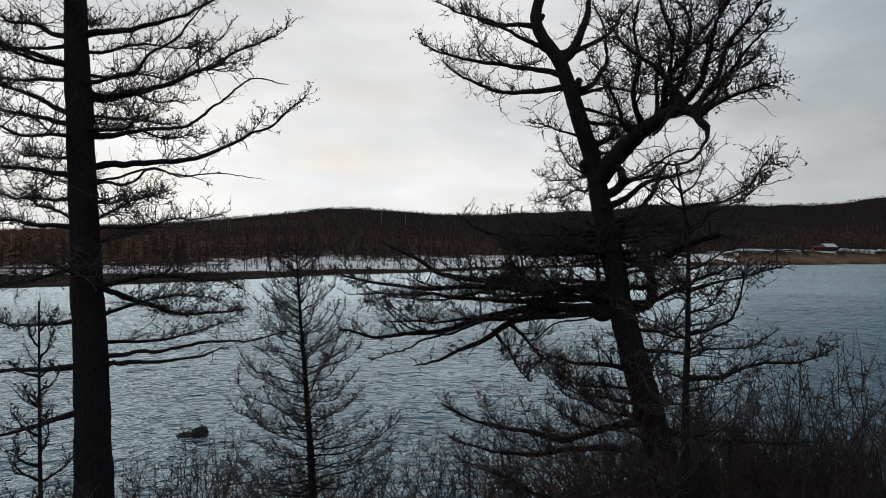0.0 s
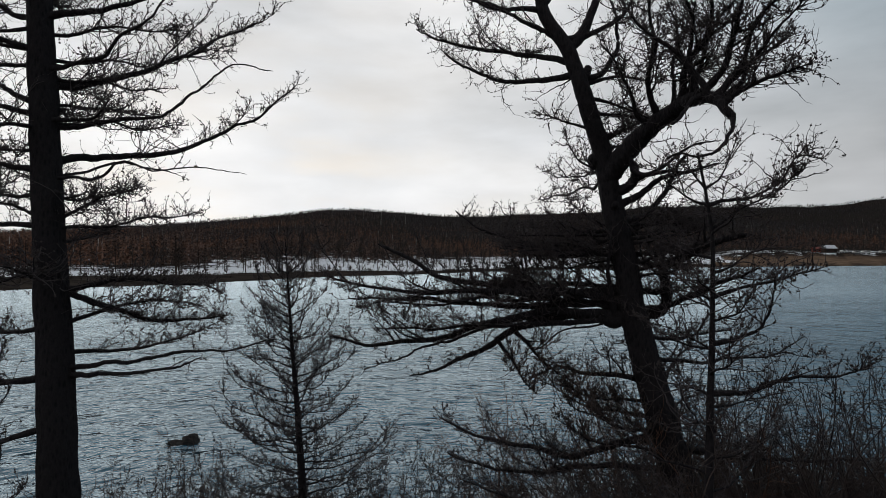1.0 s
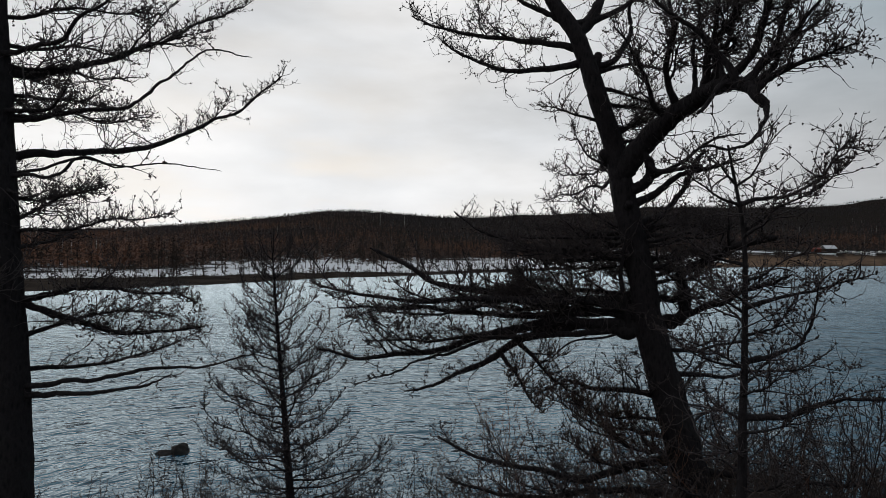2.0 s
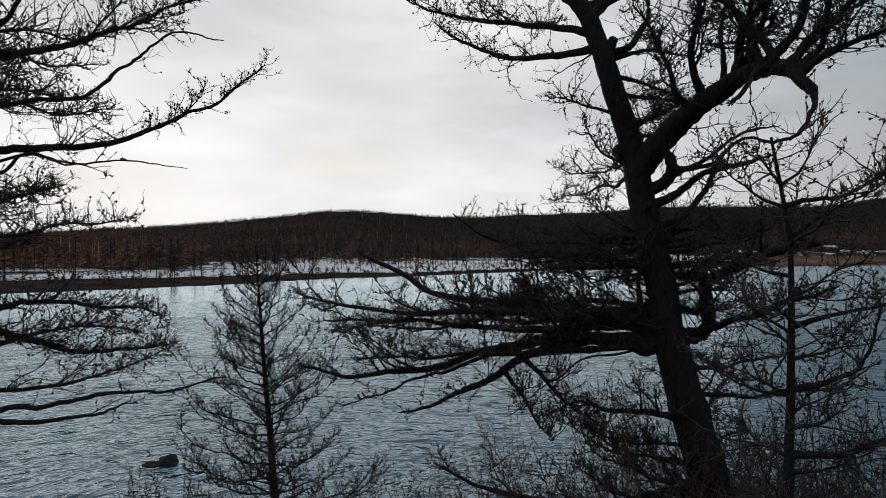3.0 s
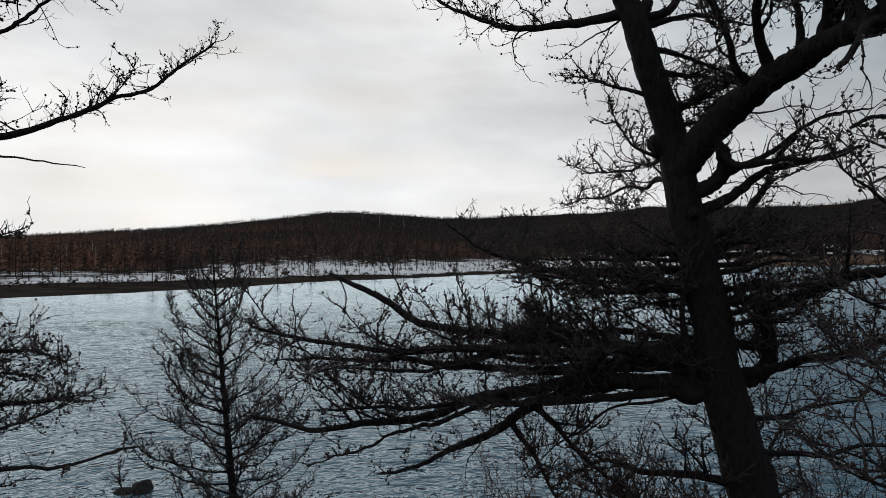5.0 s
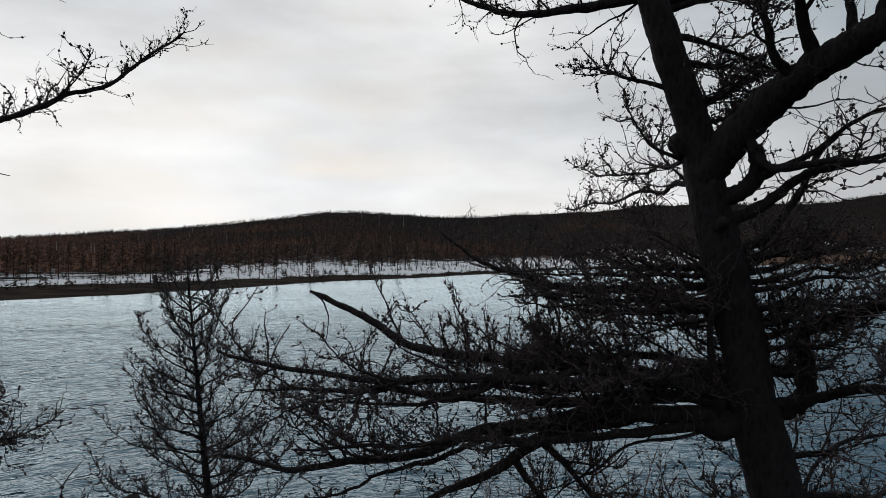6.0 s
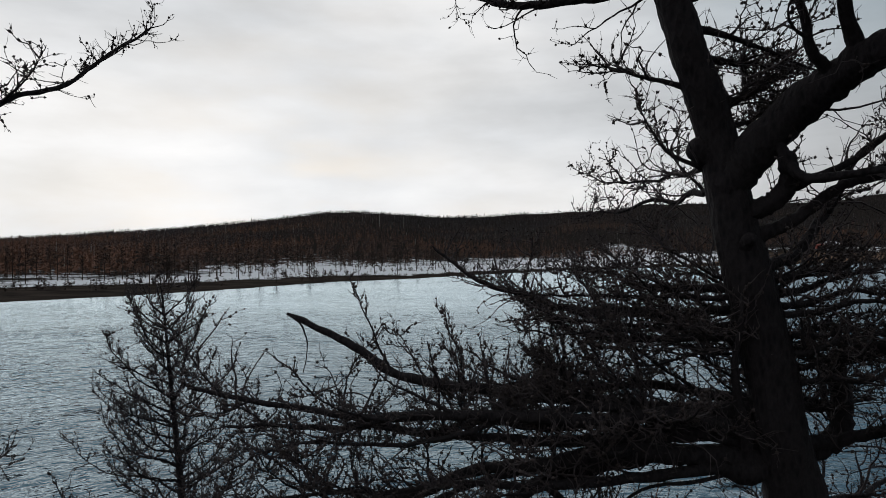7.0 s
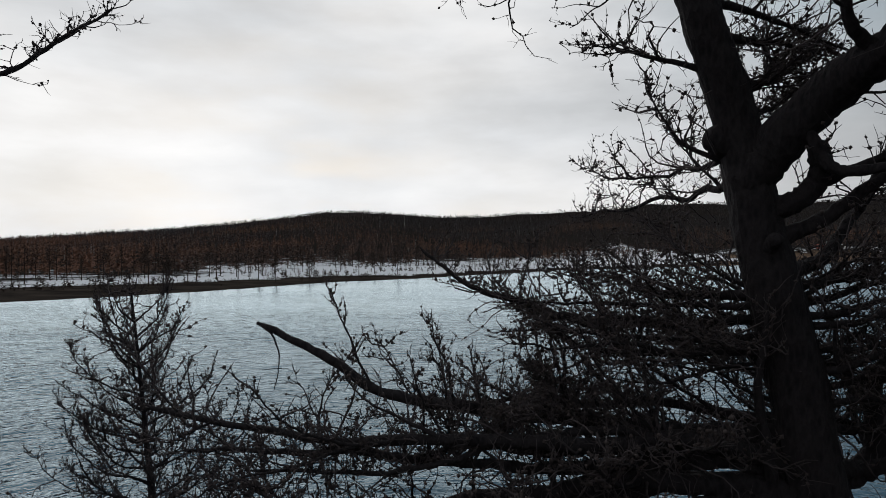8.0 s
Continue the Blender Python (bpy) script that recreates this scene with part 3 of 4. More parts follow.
def shore_larch(seed, tall):
    """One bare larch of the far waterside, built at the origin."""
    tree = Tree("shore_larch", (0, 0, 0), "bare brown larch on the snowy far shore", seed, "larches along the far shore")
    rng = tree.rng
    tree.trunk(tall, 0.125, 0.02, (0, 90, 200), (89, 88, 89), 0.2, 5, 0.03, SHORE_BARK, 3, 1)
    n = 42
    f = 0.28 + 0.7 * rng.random(n)
    base, _ = along(tree.line[None], np.zeros(n, dtype=int), f)
    a = rng.uniform(0, 2 * np.pi, n)
    out = np.stack([np.cos(a), np.sin(a), rng.uniform(-0.1, 0.4, n)], axis=1)
    ln = tall * 0.2 * (1.12 - f) * rng.uniform(0.6, 1.2, n)
    first, _ = grow(rng, base, out, ln, 3, 0.14, 0.09)
    m = n * 3
    of = rng.integers(0, n, m)
    b2, w2 = along(first, of, rng.uniform(0.15, 1, m))
    second, _ = grow(rng, b2, w2 + unit(rng.normal(0, 1, (m, 3))), ln[of] * rng.uniform(0.25, 0.6, m), 1, 0.15, 0.1)
    ones = lambda l: np.ones(l.shape[:2])
    tree.put("crown", [tubes(first, ones(first) * 0.045, 3), tubes(second, ones(second) * 0.04, 3)], SHORE_BARK, tree.root, kind="stuff")
    return tree.root


rng = np.random.default_rng(77)
models = [shore_larch(100 + i, h) for i, h in enumerate((9.5, 8.0, 11.0, 6.5))]
made = 0
for k in range(900):
    x = rng.uniform(-150, 130)
    y = np.interp(x, SHORE_X, SHORE_Y) + rng.random() ** 0.8 * (BELT(x) + 25) + np.interp(x, (-90, -40, 0), (16, 10, 3))
    if not -0.82 < x / y < 0.42:
        continue
    spot = pose(x, y, float(height(x, y)) - 0.1, 0, 0, rng.uniform(0, 360)) @ Matrix.Diagonal((1, 1, 1, 1))
    if made < 4:
        models[made].matrix_basis = spot
    else:
        copy_thing(models[made % 4], spot)
    made += 1
    if made >= 220:
        break


rng = np.random.default_rng(41)
bx = rng.uniform(-150, 150, 2600)
by = np.interp(bx, SHORE_X, SHORE_Y) + np.interp(bx, (-90, -40, 0), (12, 8, 3)) + rng.random(2600) ** 2.0 * (BELT(bx) + 20)
clump = noise2(bx, by, 0.09, 5.0) + rng.normal(0, 0.35, 2600) > 0.05
ok = clump & (np.abs(bx / by) < 0.85) & (bx < 130)
spots = np.stack([bx, by, height(bx, by)], axis=1)[ok]
far_trees("brushwood", SHORE_BARK, "low dark brushwood in the snow of the far shore", spots, rng.uniform(0.5, 2.2, len(spots)), 0.6, 18, 43, 0.05)
ex = rng.uniform(-150, 130, 1500)
ey = np.interp(ex, SHORE_X, SHORE_Y) + 1.5 * np.sin(ex * 0.15) + np.interp(ex, (-90, -50, -10, 60), (26, 20, 7, 5)) / 0.72 + rng.normal(0, 1.8, 1500)
gx = rng.uniform(150, 420, 900)
gy = np.interp(gx, SHORE_X, SHORE_Y) + 1.5 * np.sin(gx * 0.15) + 25 / 0.72 + rng.normal(0, 1.2, 900)
ex, ey = np.concatenate([ex, gx]), np.concatenate([ey, gy])
spots = np.stack([ex, ey, height(ex, ey)], axis=1)[np.abs(ex / ey) < 0.85]
far_trees("reed_fringe", SHORE_BARK, "dark dead grass tussocks along the far bank", spots, rng.uniform(0.25, 0.9, len(spots)), 0.9, 14, 44, 0.0)


# ---- cabin and vans on the sandy bank ----
def box(size, centre):
    bm = bmesh.new()
    bmesh.ops.create_cube(bm, size=1, matrix=Matrix.LocRotScale(centre, None, size))
    return bm


def bevelled(size, centre, width=0.05, segments=2):
    bm = box(size, centre)
    bmesh.ops.bevel(bm, geom=bm.edges[:], offset=width, segments=segments, affect="EDGES")
    return bm


def gable(length, depth, rise, base, over):
    bm = bmesh.new()
    thick = 0.25
    prof = [(-depth / 2 - over, base), (0, base + rise), (depth / 2 + over, base), (depth / 2 + over, base + thick), (0, base + rise + thick), (-depth / 2 - over, base + thick)]
    ends = [[bm.verts.new((sx * (length / 2 + over), y, z)) for y, z in prof] for sx in (-1, 1)]
    for k in range(6):
        bm.faces.new((ends[0][k], ends[0][(k + 1) % 6], ends[1][(k + 1) % 6], ends[1][k]))
    bm.faces.new((ends[0][0], ends[0][1], ends[0][4], ends[0][5]))
    bm.faces.new((ends[0][1], ends[0][2], ends[0][3], ends[0][4]))
    bm.faces.new((ends[1][5], ends[1][4], ends[1][1], ends[1][0]))
    bm.faces.new((ends[1][4], ends[1][3], ends[1][2], ends[1][1]))
    bmesh.ops.recalc_face_normals(bm, faces=bm.faces)
    return bm


def cabin(x, y, turn, length, depth, tall, label, paint, pitch=2.4, cover=None):
    root = tagged(new("cabin"), label, "house")
    root.matrix_basis = pose(x, y, float(height(x, y)) - 0.15, 0, 0, turn)
    part("wall", box((length, depth, tall), (0, 0, tall / 2)), paint, root)
    part("roof", gable(length, depth, pitch, tall, 0.4), cover or ROOF_SNOW, root, "" if cover else "snow-covered gable roof")
    for wx in (-length * 0.3, length * 0.3):
        part("window", bevelled((1.1, 0.12, 1.1), (wx, -depth / 2 - 0.02, tall * 0.55), 0.02, 1), DARK_GLASS, root)
    part("door", bevelled((0.95, 0.1, 2.0), (0, -depth / 2 - 0.02, 1.05), 0.02, 1), SHORE_BARK, root)
    return root


cabin(246, 389, 8, 7.6, 5.0, 2.6, "dark timber cabin with a snowy roof on the far bank", SHORE_BARK, 2.0)
cabin(237, 387, -10, 4.2, 3.4, 2.0, "small red timber shed beside the cabin on the far bank", TIMBER, 0.8, TIMBER)


def van(x, y, turn, label):
    root = tagged(new("van"), label, "van", "parked vans on the far bank")
    root.matrix_basis = pose(x, y, float(height(x, y)), 0, 0, turn)
    part("body", bevelled((4.9, 1.95, 1.55), (0, 0, 1.25), 0.22, 3), VAN_WHITE, root, smooth=True)
    part("windscreen", bevelled((0.08, 1.6, 0.6), (2.43, 0, 1.6), 0.02, 1), DARK_GLASS, root)
    for s in (-1, 1):
        part("side_window", bevelled((3.4, 0.06, 0.5), (-0.1, s * 0.965, 1.62), 0.02, 1), DARK_GLASS, root)
        for wx in (-1.5, 1.5):
            bm = bmesh.new()
            bmesh.ops.create_cone(bm, cap_ends=True, segments=18, radius1=0.36, radius2=0.36, depth=0.24, matrix=pose(wx, s * 0.88, 0.36, 90))
            part("wheel", bm, RUBBER, root)
    return root


van(264.5, 390, 12, "white van parked beside the red cabin")
van(271.5, 391, -4, "white van parked on the far bank")
van(256.6, 391, 30, "white van parked behind the timber cabin")
van(282.5, 392, 20, "white van parked at the edge of the far bank")


# ---- rock in the shallows ----
def boulder(name, x, y, z, size, label, seed):
    bm = bmesh.new()
    bmesh.ops.create_icosphere(bm, subdivisions=4, radius=1)
    for v in bm.verts:
        d = noise.fractal(v.co * 1.1 + Vector((seed, 0, 0)), 0.9, 2.0, 5) * 0.28
        v.co *= 1 + d
        v.co = Vector((v.co.x * size[0], v.co.y * size[1], v.co.z * size[2]))
    me = bpy.data.meshes.new(name)
    for f in bm.faces:
        f.smooth = True
    bm.to_mesh(me)
    bm.free()
    me.materials.append(STONE)
    ob = tagged(new(name, me), label, "rock")
    ob.location = (x, y, z)
    return ob


boulder("boulder", -9.1, 22.9, -0.03, (0.33, 0.32, 0.32), "dark wet boulder standing in the shallow lake", 3.0)
boulder("boulder", -9.62, 22.8, -0.05, (0.36, 0.3, 0.15), "low flat wet stone beside the boulder in the lake", 8.0)

# ---- the old forked larch ----
old_larch = Tree("old_larch", (4.49, 9.70, 0.43), "old gnarled leafless larch with a forked trunk and heavy low limbs", 1)
old_larch.trunk(12.42, 0.322, 0.055, (176, 176, 176, 175, 177, 176, 170, 164, 169, 170, 196, 170, 169, 25, 160), (73, 73, 73, 72, 73, 75, 75, 81, 77, 79, 71, 71, 61, 78, 81), 0.3)
big = limb(old_larch, 8.11, 2.85, 0.168, (-39, -48, -62, -68, -78, -83, -84, -82, -73, -69), (46, 43, 35, 18, 11, 8, -3, -7, -21, -44), twigs=60, end=0.30)
limb(old_larch, (big, 0.36), 1.41, 0.04, (-158, -149, -153, -153), (35, 65, 49, 45), twigs=150, shoots=5)
limb(old_larch, (big, 0.42), 2.03, 0.045, (-144, -76, -136, -51), (65, 75, 71, 70), twigs=190, shoots=6)
limb(old_larch, (big, 0.60), 1.75, 0.05, (-102, -35, -90, -158), (64, 54, 70, 45), twigs=230, shoots=7)
limb(old_larch, (big, 0.77), 1.59, 0.05, (-45, -74, -86, -54), (44, 61, 65, 63), twigs=230, shoots=7)
limb(old_larch, (big, 0.92), 0.98, 0.035, (-34, -35, -37, -59), (34, 20, 9, 0), twigs=150, shoots=5)
limb(old_larch, (big, 0.84), 1.75, 0.04, (165, 170, 167, 151), (61, 41, 44, 57), twigs=150, shoots=3)
limb(old_larch, (big, 0.84), 1.41, 0.035, (-22, -35, -40, -60), (39, 46, 47, 49), twigs=110, shoots=3)
for f, length, heading, climb in ((0.50, 2.0, 60, 66), (0.62, 2.1, -10, 64), (0.70, 1.9, -120, 74), (0.86, 1.9, -20, 60), (0.78, 1.8, 100, 62), (0.90, 1.5, 20, 42)):
    limb(old_larch, (big, f), length, 0.035, (heading, heading + 22, heading - 25, heading + 12), (climb, climb + 8, climb - 14, climb + 4), twigs=150, shoots=4)
limb(old_larch, (big, 1.0), 1.20, 0.021, (-133, -142, -146, -152, -169, -180, -180), (-52, -45, -38, -31, -18, 14, -20), twigs=10, end=0.5)
limb(old_larch, (big, 0.80), 0.71, 0.030, (-157, -149, -147, -150), (-15, -39, -43, -37), twigs=3, end=0.6)
limb(old_larch, 9.65, 2.67, 0.05, (153, 153, 145, 151, 132), (-5, 5, 22, 29, 37), twigs=210)
limb(old_larch, 9.82, 3.05, 0.05, (150, 149, 150, 149, 144), (17, 18, 17, 19, 29), twigs=260, shoots=5)
limb(old_larch, 10.13, 1.92, 0.045, (170, 166, 160, 154), (32, 28, 27, 42), twigs=170)
limb(old_larch, 10.62, 2.12, 0.04, (161, 150, 146, 149), (14, 20, 25, 28), twigs=150)
limb(old_larch, 9.65, 1.17, 0.012, (123, 118, 112), (-11, -8, -4), twigs=3)
limb(old_larch, 10.01, 2.05, 0.09, (16, 40, 53, 38), (51, 67, 70, 66), twigs=60)
limb(old_larch, 10.17, 1.88, 0.05, (3, 8, 17, 20), (15, 32, 50, 52), twigs=70)
limb(old_larch, 9.54, 1.90, 0.05, (11, 21, 54, 120, 155), (24, 51, 79, 80, 68), twigs=50)
limb(old_larch, 9.49, 1.29, 0.035, (7, 8, 12, 15), (15, 11, -3, -4), twigs=60, shoots=2)
limb(old_larch, 9.31, 1.20, 0.03, (7, 7, 7, 7), (-12, -16, -17, -16), twigs=61, shoots=2)
limb(old_larch, 8.80, 0.96, 0.025, (173, 163, 134, 150), (13, 20, 33, 18), twigs=61, shoots=2)
limb(old_larch, 8.49, 0.92, 0.025, (25, 29, 47, 93), (55, 30, 49, 64), twigs=68, shoots=2)
limb(old_larch, 8.15, 3.22, 0.035, (86, 86, 101, 113, 117), (-1, -1, -4, -5, 3), twigs=159, shoots=2)
limb(old_larch, 8.23, 2.50, 0.025, (91, 91, 114, 113), (4, 4, 1, 17), twigs=134, shoots=2)
limb(old_larch, 8.18, 0.92, 0.022, (164, 162, 150, 115), (24, 30, 57, 64), twigs=61, shoots=2)
elbow = limb(old_larch, 7.80, 0.74, 0.085, (-32, -28, -39, -108, -140), (41, 21, 42, 66, 56), twigs=20, end=0.7)
limb(old_larch, (big, 0.17), 1.40, 0.045, (-54, -49, -36, -52, -59, -61, -64), (-58, -54, -5, 4, -2, -4, 6), twigs=40, shoots=1)
limb(old_larch, 7.66, 1.60, 0.060, (-20, -22, -22, -20, -21, -28), (23, 34, 31, 10, 13, 22), twigs=40, shoots=1)
limb(old_larch, (elbow, 0.6), 1.30, 0.035, (-26, -29, -32, -28, -34), (22, 30, 35, 17, 10), twigs=30)
limb(old_larch, 6.72, 3.02, 0.060, (151, 155, 157, 157, 157, 158, 158, 159, 155, 150), (35, 25, 9, 3, 2, 12, 17, 17, 28, 40), twigs=230, shoots=5)
limb(old_larch, 6.95, 1.69, 0.045, (173, 173, 163, 159, 177), (-2, -2, -4, 7, 31), twigs=200, shoots=4)
limb(old_larch, 7.34, 1.95, 0.04, (131, 121, 118, 124), (-8, 4, 10, 7), twigs=160, shoots=4)
low = limb(old_larch, 6.00, 4.79, 0.085, (179, 180, 174, 145, 179, 185, 185, 185), (5, 4, -12, -14, -18, -7, -4, 15), twigs=287, shoots=6)
under = limb(old_larch, 6.06, 3.61, 0.105, (173, 173, 173, 173, 173, 173, 172, 173, 173, 173, 174), (-17, 11, 2, -9, -19, -19, -34, -29, -24, -25, -20), twigs=170, first=0.22, end=0.1)
limb(old_larch, (under, 0.38), 2.92, 0.036, (176, 176, 176, 176, 176, 176, 176, 176), (-3, -17, -22, -19, -18, -18, -17, -16), twigs=60, first=0.4)
limb(old_larch, (under, 0.10), 1.38, 0.050, (-152, -141, -137, -78, -68), (77, 80, 81, 84, 83), twigs=50)
limb(old_larch, 6.19, 4.67, 0.07, (180, 180, 167, 160, 178, 189), (7, -1, 0, 0, -3, 3), twigs=243, shoots=6, crook=12)
limb(old_larch, 6.04, 2.35, 0.02, (176, 175, 168, 170), (-11, -16, -41, -37), twigs=8)
limb(old_larch, 6.44, 2.99, 0.045, (153, 153, 154, 152, 172, 196), (4, 0, -3, 5, 1, -4), twigs=223, shoots=5, crook=12)
limb(old_larch, 6.12, 3.82, 0.045, (-176, -175, -175, -174, -178, -180), (13, 14, -2, -14, -9, 15), twigs=223, shoots=5, crook=12)
limb(old_larch, 6.02, 2.94, 0.095, (23, 24, 32, -146, -66, -65, -65, -75, -81, -83), (8, 24, 75, 61, 29, 20, 18, 14, 11, 9), twigs=150, shoots=6, end=0.35, first=0.45)
limb(old_larch, 6.12, 2.48, 0.06, (15, -57, -79, -81, -74), (7, 21, 20, 18, 14), twigs=200, shoots=6)
for f, length, heading, climb in ((0.52, 1.5, -23, -40), (0.60, 1.2, -60, -34)):  # drooping side limbs with many upright shoots
    limb(old_larch, (under, f), length, 0.03, (heading, heading - 3, heading - 5, heading - 2), (climb, climb, climb + 3, climb + 6), twigs=130, reach=0.75, lift=0.3, shoots=4, paint=BROWN_TWIG)
for z, length, heading, climb in ((4.75, 1.6, 186, 10), (4.45, 2.0, 176, 16), (4.2, 1.9, 192, 20), (4.5, 1.5, 160, 10), (4.0, 1.9, 182, 14), (4.3, 1.5, 205, 18)):
    limb(old_larch, z, length, 0.028, (heading, heading + 9, heading - 8, heading + 4), (climb, climb - 8, climb + 6, climb + 16), twigs=110, reach=0.8, lift=0.3, first=0.36, shoots=4, paint=BROWN_TWIG)
snag = limb(old_larch, 6.42, 4.04, 0.075, (167, 167, 163, 170, 177, 175, 173, 172), (-2, -2, 2, 4, 8, 16, 34, 19), twigs=144, shoots=5, last=0.66, end=0.33)
for f, heading, climb in ((0.36, 200, 20), (0.42, 160, -15), (0.48, 240, 10), (0.40, 120, 35)):  # a dense witches' broom on the middle of the limb
    limb(old_larch, (snag, f), 0.55, 0.022, (heading, heading + 20, heading - 10), (climb, climb + 5, climb - 5), twigs=260, reach=0.42, first=0.0, lift=0.05)
upper = limb(old_larch, 6.26, 3.3, 0.05, (172, 180, 170, 178, 186, 176), (-2, 4, -3, 2, -4, 6), twigs=156, shoots=4)
for k in range(16):  # long upright shoots with buds on the middle limbs
    parent = (snag, upper, low)[k % 3]
    f = old_larch.rng.uniform(0.25, 0.78)
    h = old_larch.rng.uniform(100, 260)
    c = old_larch.rng.uniform(48, 80)
    limb(old_larch, (parent, f), old_larch.rng.uniform(0.35, 0.85), 0.010, (h, h + 20, h - 10, h), (c, c + 6, c - 8, c + 10), twigs=34, reach=0.34, lift=0.35, first=0.2, end=0.4)
for z, heading, climb in ((7.06, 172, 0), (7.16, 150, -2), (7.24, 162, 0), (7.12, 135, -6), (7.00, 185, 0)):
    limb(old_larch, z, 1.9, 0.026, (heading, heading - 9, heading + 8, heading - 5, heading + 6), (climb, climb - 5, climb + 6, climb - 2, climb + 3), twigs=85, shoots=2, lift=0.04)
limb(old_larch, 5.03, 1.82, 0.05, (170, 174, 176, 174), (3, 7, 9, -13), twigs=190, shoots=5, crook=12)
limb(old_larch, 4.26, 3.49, 0.07, (175, 175, 177, 177, 177), (-18, -18, 6, 12, 14), twigs=190, shoots=5, crook=12)
limb(old_larch, 3.76, 3.51, 0.06, (178, 178, 180, 181, 181), (-4, -4, 1, 7, 23), twigs=190, shoots=5, crook=12)
limb(old_larch, 3.59, 3.63, 0.05, (-180, -178, -175, -176, -176), (-21, -10, 13, 26, 26), twigs=190, shoots=5, crook=12)
limb(old_larch, 4.11, 2.79, 0.06, (-3, -6, -8, -6, -6), (-15, -12, -9, 6, 7), twigs=129, shoots=5, crook=12)
limb(old_larch, 6.29, 4.28, 0.06, (176, 177, 177, 177, 177, 177, 177, 177, 177), (-6, -5, -3, 2, 4, 6, 3, -1, -3), twigs=247, shoots=6)
limb(old_larch, 6.09, 3.83, 0.05, (-178, -177, -176, -176, -175), (-3, -1, 4, 4, 0), twigs=205, shoots=5, crook=12)
limb(old_larch, (snag, 1.00), 0.59, 0.009, (-12, -21, -93, -135), (-33, -66, -81, -73), twigs=0)
limb(old_larch, 8.53, 1.04, 0.025, (25, 30, 32), (14, 23, 28), twigs=225, reach=0.6, shoots=2)
limb(old_larch, 8.70, 1.13, 0.03, (20, 29, 28), (19, 21, 27), twigs=195, reach=0.7, shoots=2)
limb(old_larch, 9.05, 1.09, 0.035, (21, 21, 21, 24), (-1, 1, 2, 0), twigs=150, shoots=2)
limb(old_larch, 7.34, 1.47, 0.04, (31, 30, 27, 27), (5, 6, 7, 7), twigs=60, shoots=2)
limb(old_larch, 6.88, 1.26, 0.05, (29, 27, 22, 22), (-10, -4, 5, 5), twigs=60, shoots=2)
limb(old_larch, 6.51, 1.07, 0.05, (24, 21, 16, 16), (-17, -10, 2, 2), twigs=60, shoots=2)
limb(old_larch, 7.41, 1.83, 0.06, (28, 28, 26, 3, -53, -67), (12, 12, 37, 55, 62, 49), twigs=54, first=0.5, end=0.35, shoots=1)
for k in range(11):
    z = 6.05 + 1.4 * (k + old_larch.rng.uniform(-0.3, 0.3)) / 11
    h = old_larch.rng.uniform(85, 185)
    c = old_larch.rng.uniform(-25, 25)
    limb(old_larch, z, old_larch.rng.uniform(0.8, 1.7), 0.017, (h, h + 14, h - 14), (c, c + 8, c + 22), twigs=75, first=0.15)
for k in range(9):
    z = 6.6 + 0.9 * (k + old_larch.rng.uniform(-0.3, 0.3)) / 9
    h = old_larch.rng.uniform(-60, 60)
    c = old_larch.rng.uniform(-15, 15)
    limb(old_larch, z, old_larch.rng.uniform(0.8, 1.4), 0.028, (h, h + 14, h - 20, h + 8), (c, c + 8, c - 4, c + 22), twigs=100, shoots=1, first=0.15)
for k in range(11):
    z = 4.4 + 3.1 * (k + old_larch.rng.uniform(-0.3, 0.3)) / 11
    h = old_larch.rng.uniform(0, 80)
    c = old_larch.rng.uniform(-10, 14)
    limb(old_larch, z, old_larch.rng.uniform(1.4, 2.8), 0.035, (h, h + 12, h - 14, h + 5), (c, c + 4, c + 14, c + 26), twigs=60, shoots=2)
for z, length, r, heading, climb in ((8.30, 0.27, 0.115, 182, 22), (9.55, 0.28, 0.07, 10, 50), (10.72, 0.2, 0.05, 20, 40), (7.6, 0.25, 0.06, -100, 20), (9.1, 0.2, 0.04, 170, 30)):
    limb(old_larch, z, length, r, (heading, heading + 8), (climb, climb + 10), twigs=0, end=0.7)  # snapped stubs

# ---- the tall straight larch ----
tall_larch = Tree("tall_larch", (-4.80, 8.55, 0.64), "tall straight leafless larch with level limbs and small cones", 2)
tall_larch.trunk(13.62, 0.275, 0.08, (180,) * 5, (88, 88, 87, 88, 88), 0.35)
limb(tall_larch, 9.95, 2.16, 0.05, (4, 9, 14, 15), (7, 16, 27, 32), twigs=200)
limb(tall_larch, 9.29, 2.27, 0.035, (-11, -11, -9, -9, -11), (3, 19, 32, 35, 46), twigs=50)
limb(tall_larch, 9.06, 3.60, 0.05, (54, 52, 50, 50, 47, 47, 44, 42), (11, 22, 25, 33, 32, 36, 35, 34), twigs=320, shoots=7)
limb(tall_larch, 8.64, 1.16, 0.035, (-13, -15, -29), (-2, 0, 30), twigs=98)
limb(tall_larch, 8.53, 3.10, 0.032, (7, 7, 7, 7, 7, 8, 9, 7, 6), (9, 8, 7, 14, 29, 39, 44, 9, -4), twigs=14)
limb(tall_larch, 8.12, 4.22, 0.05, (53, 50, 47, 45, 44, 42, 46, 46), (10, 10, 13, 23, 29, 29, 41, 44), twigs=260, shoots=1)
for z, length, heading, climb in ((9.75, 1.7, 20, 6), (9.45, 2.0, 62, 8), (9.2, 1.5, 35, -2), (8.85, 1.9, 70, 4), (8.6, 1.6, 28, 0)):
    limb(tall_larch, z, length, 0.026, (heading, heading - 12, heading + 10, heading - 6), (climb, climb + 7, climb - 3, climb + 14), twigs=165, shoots=2)
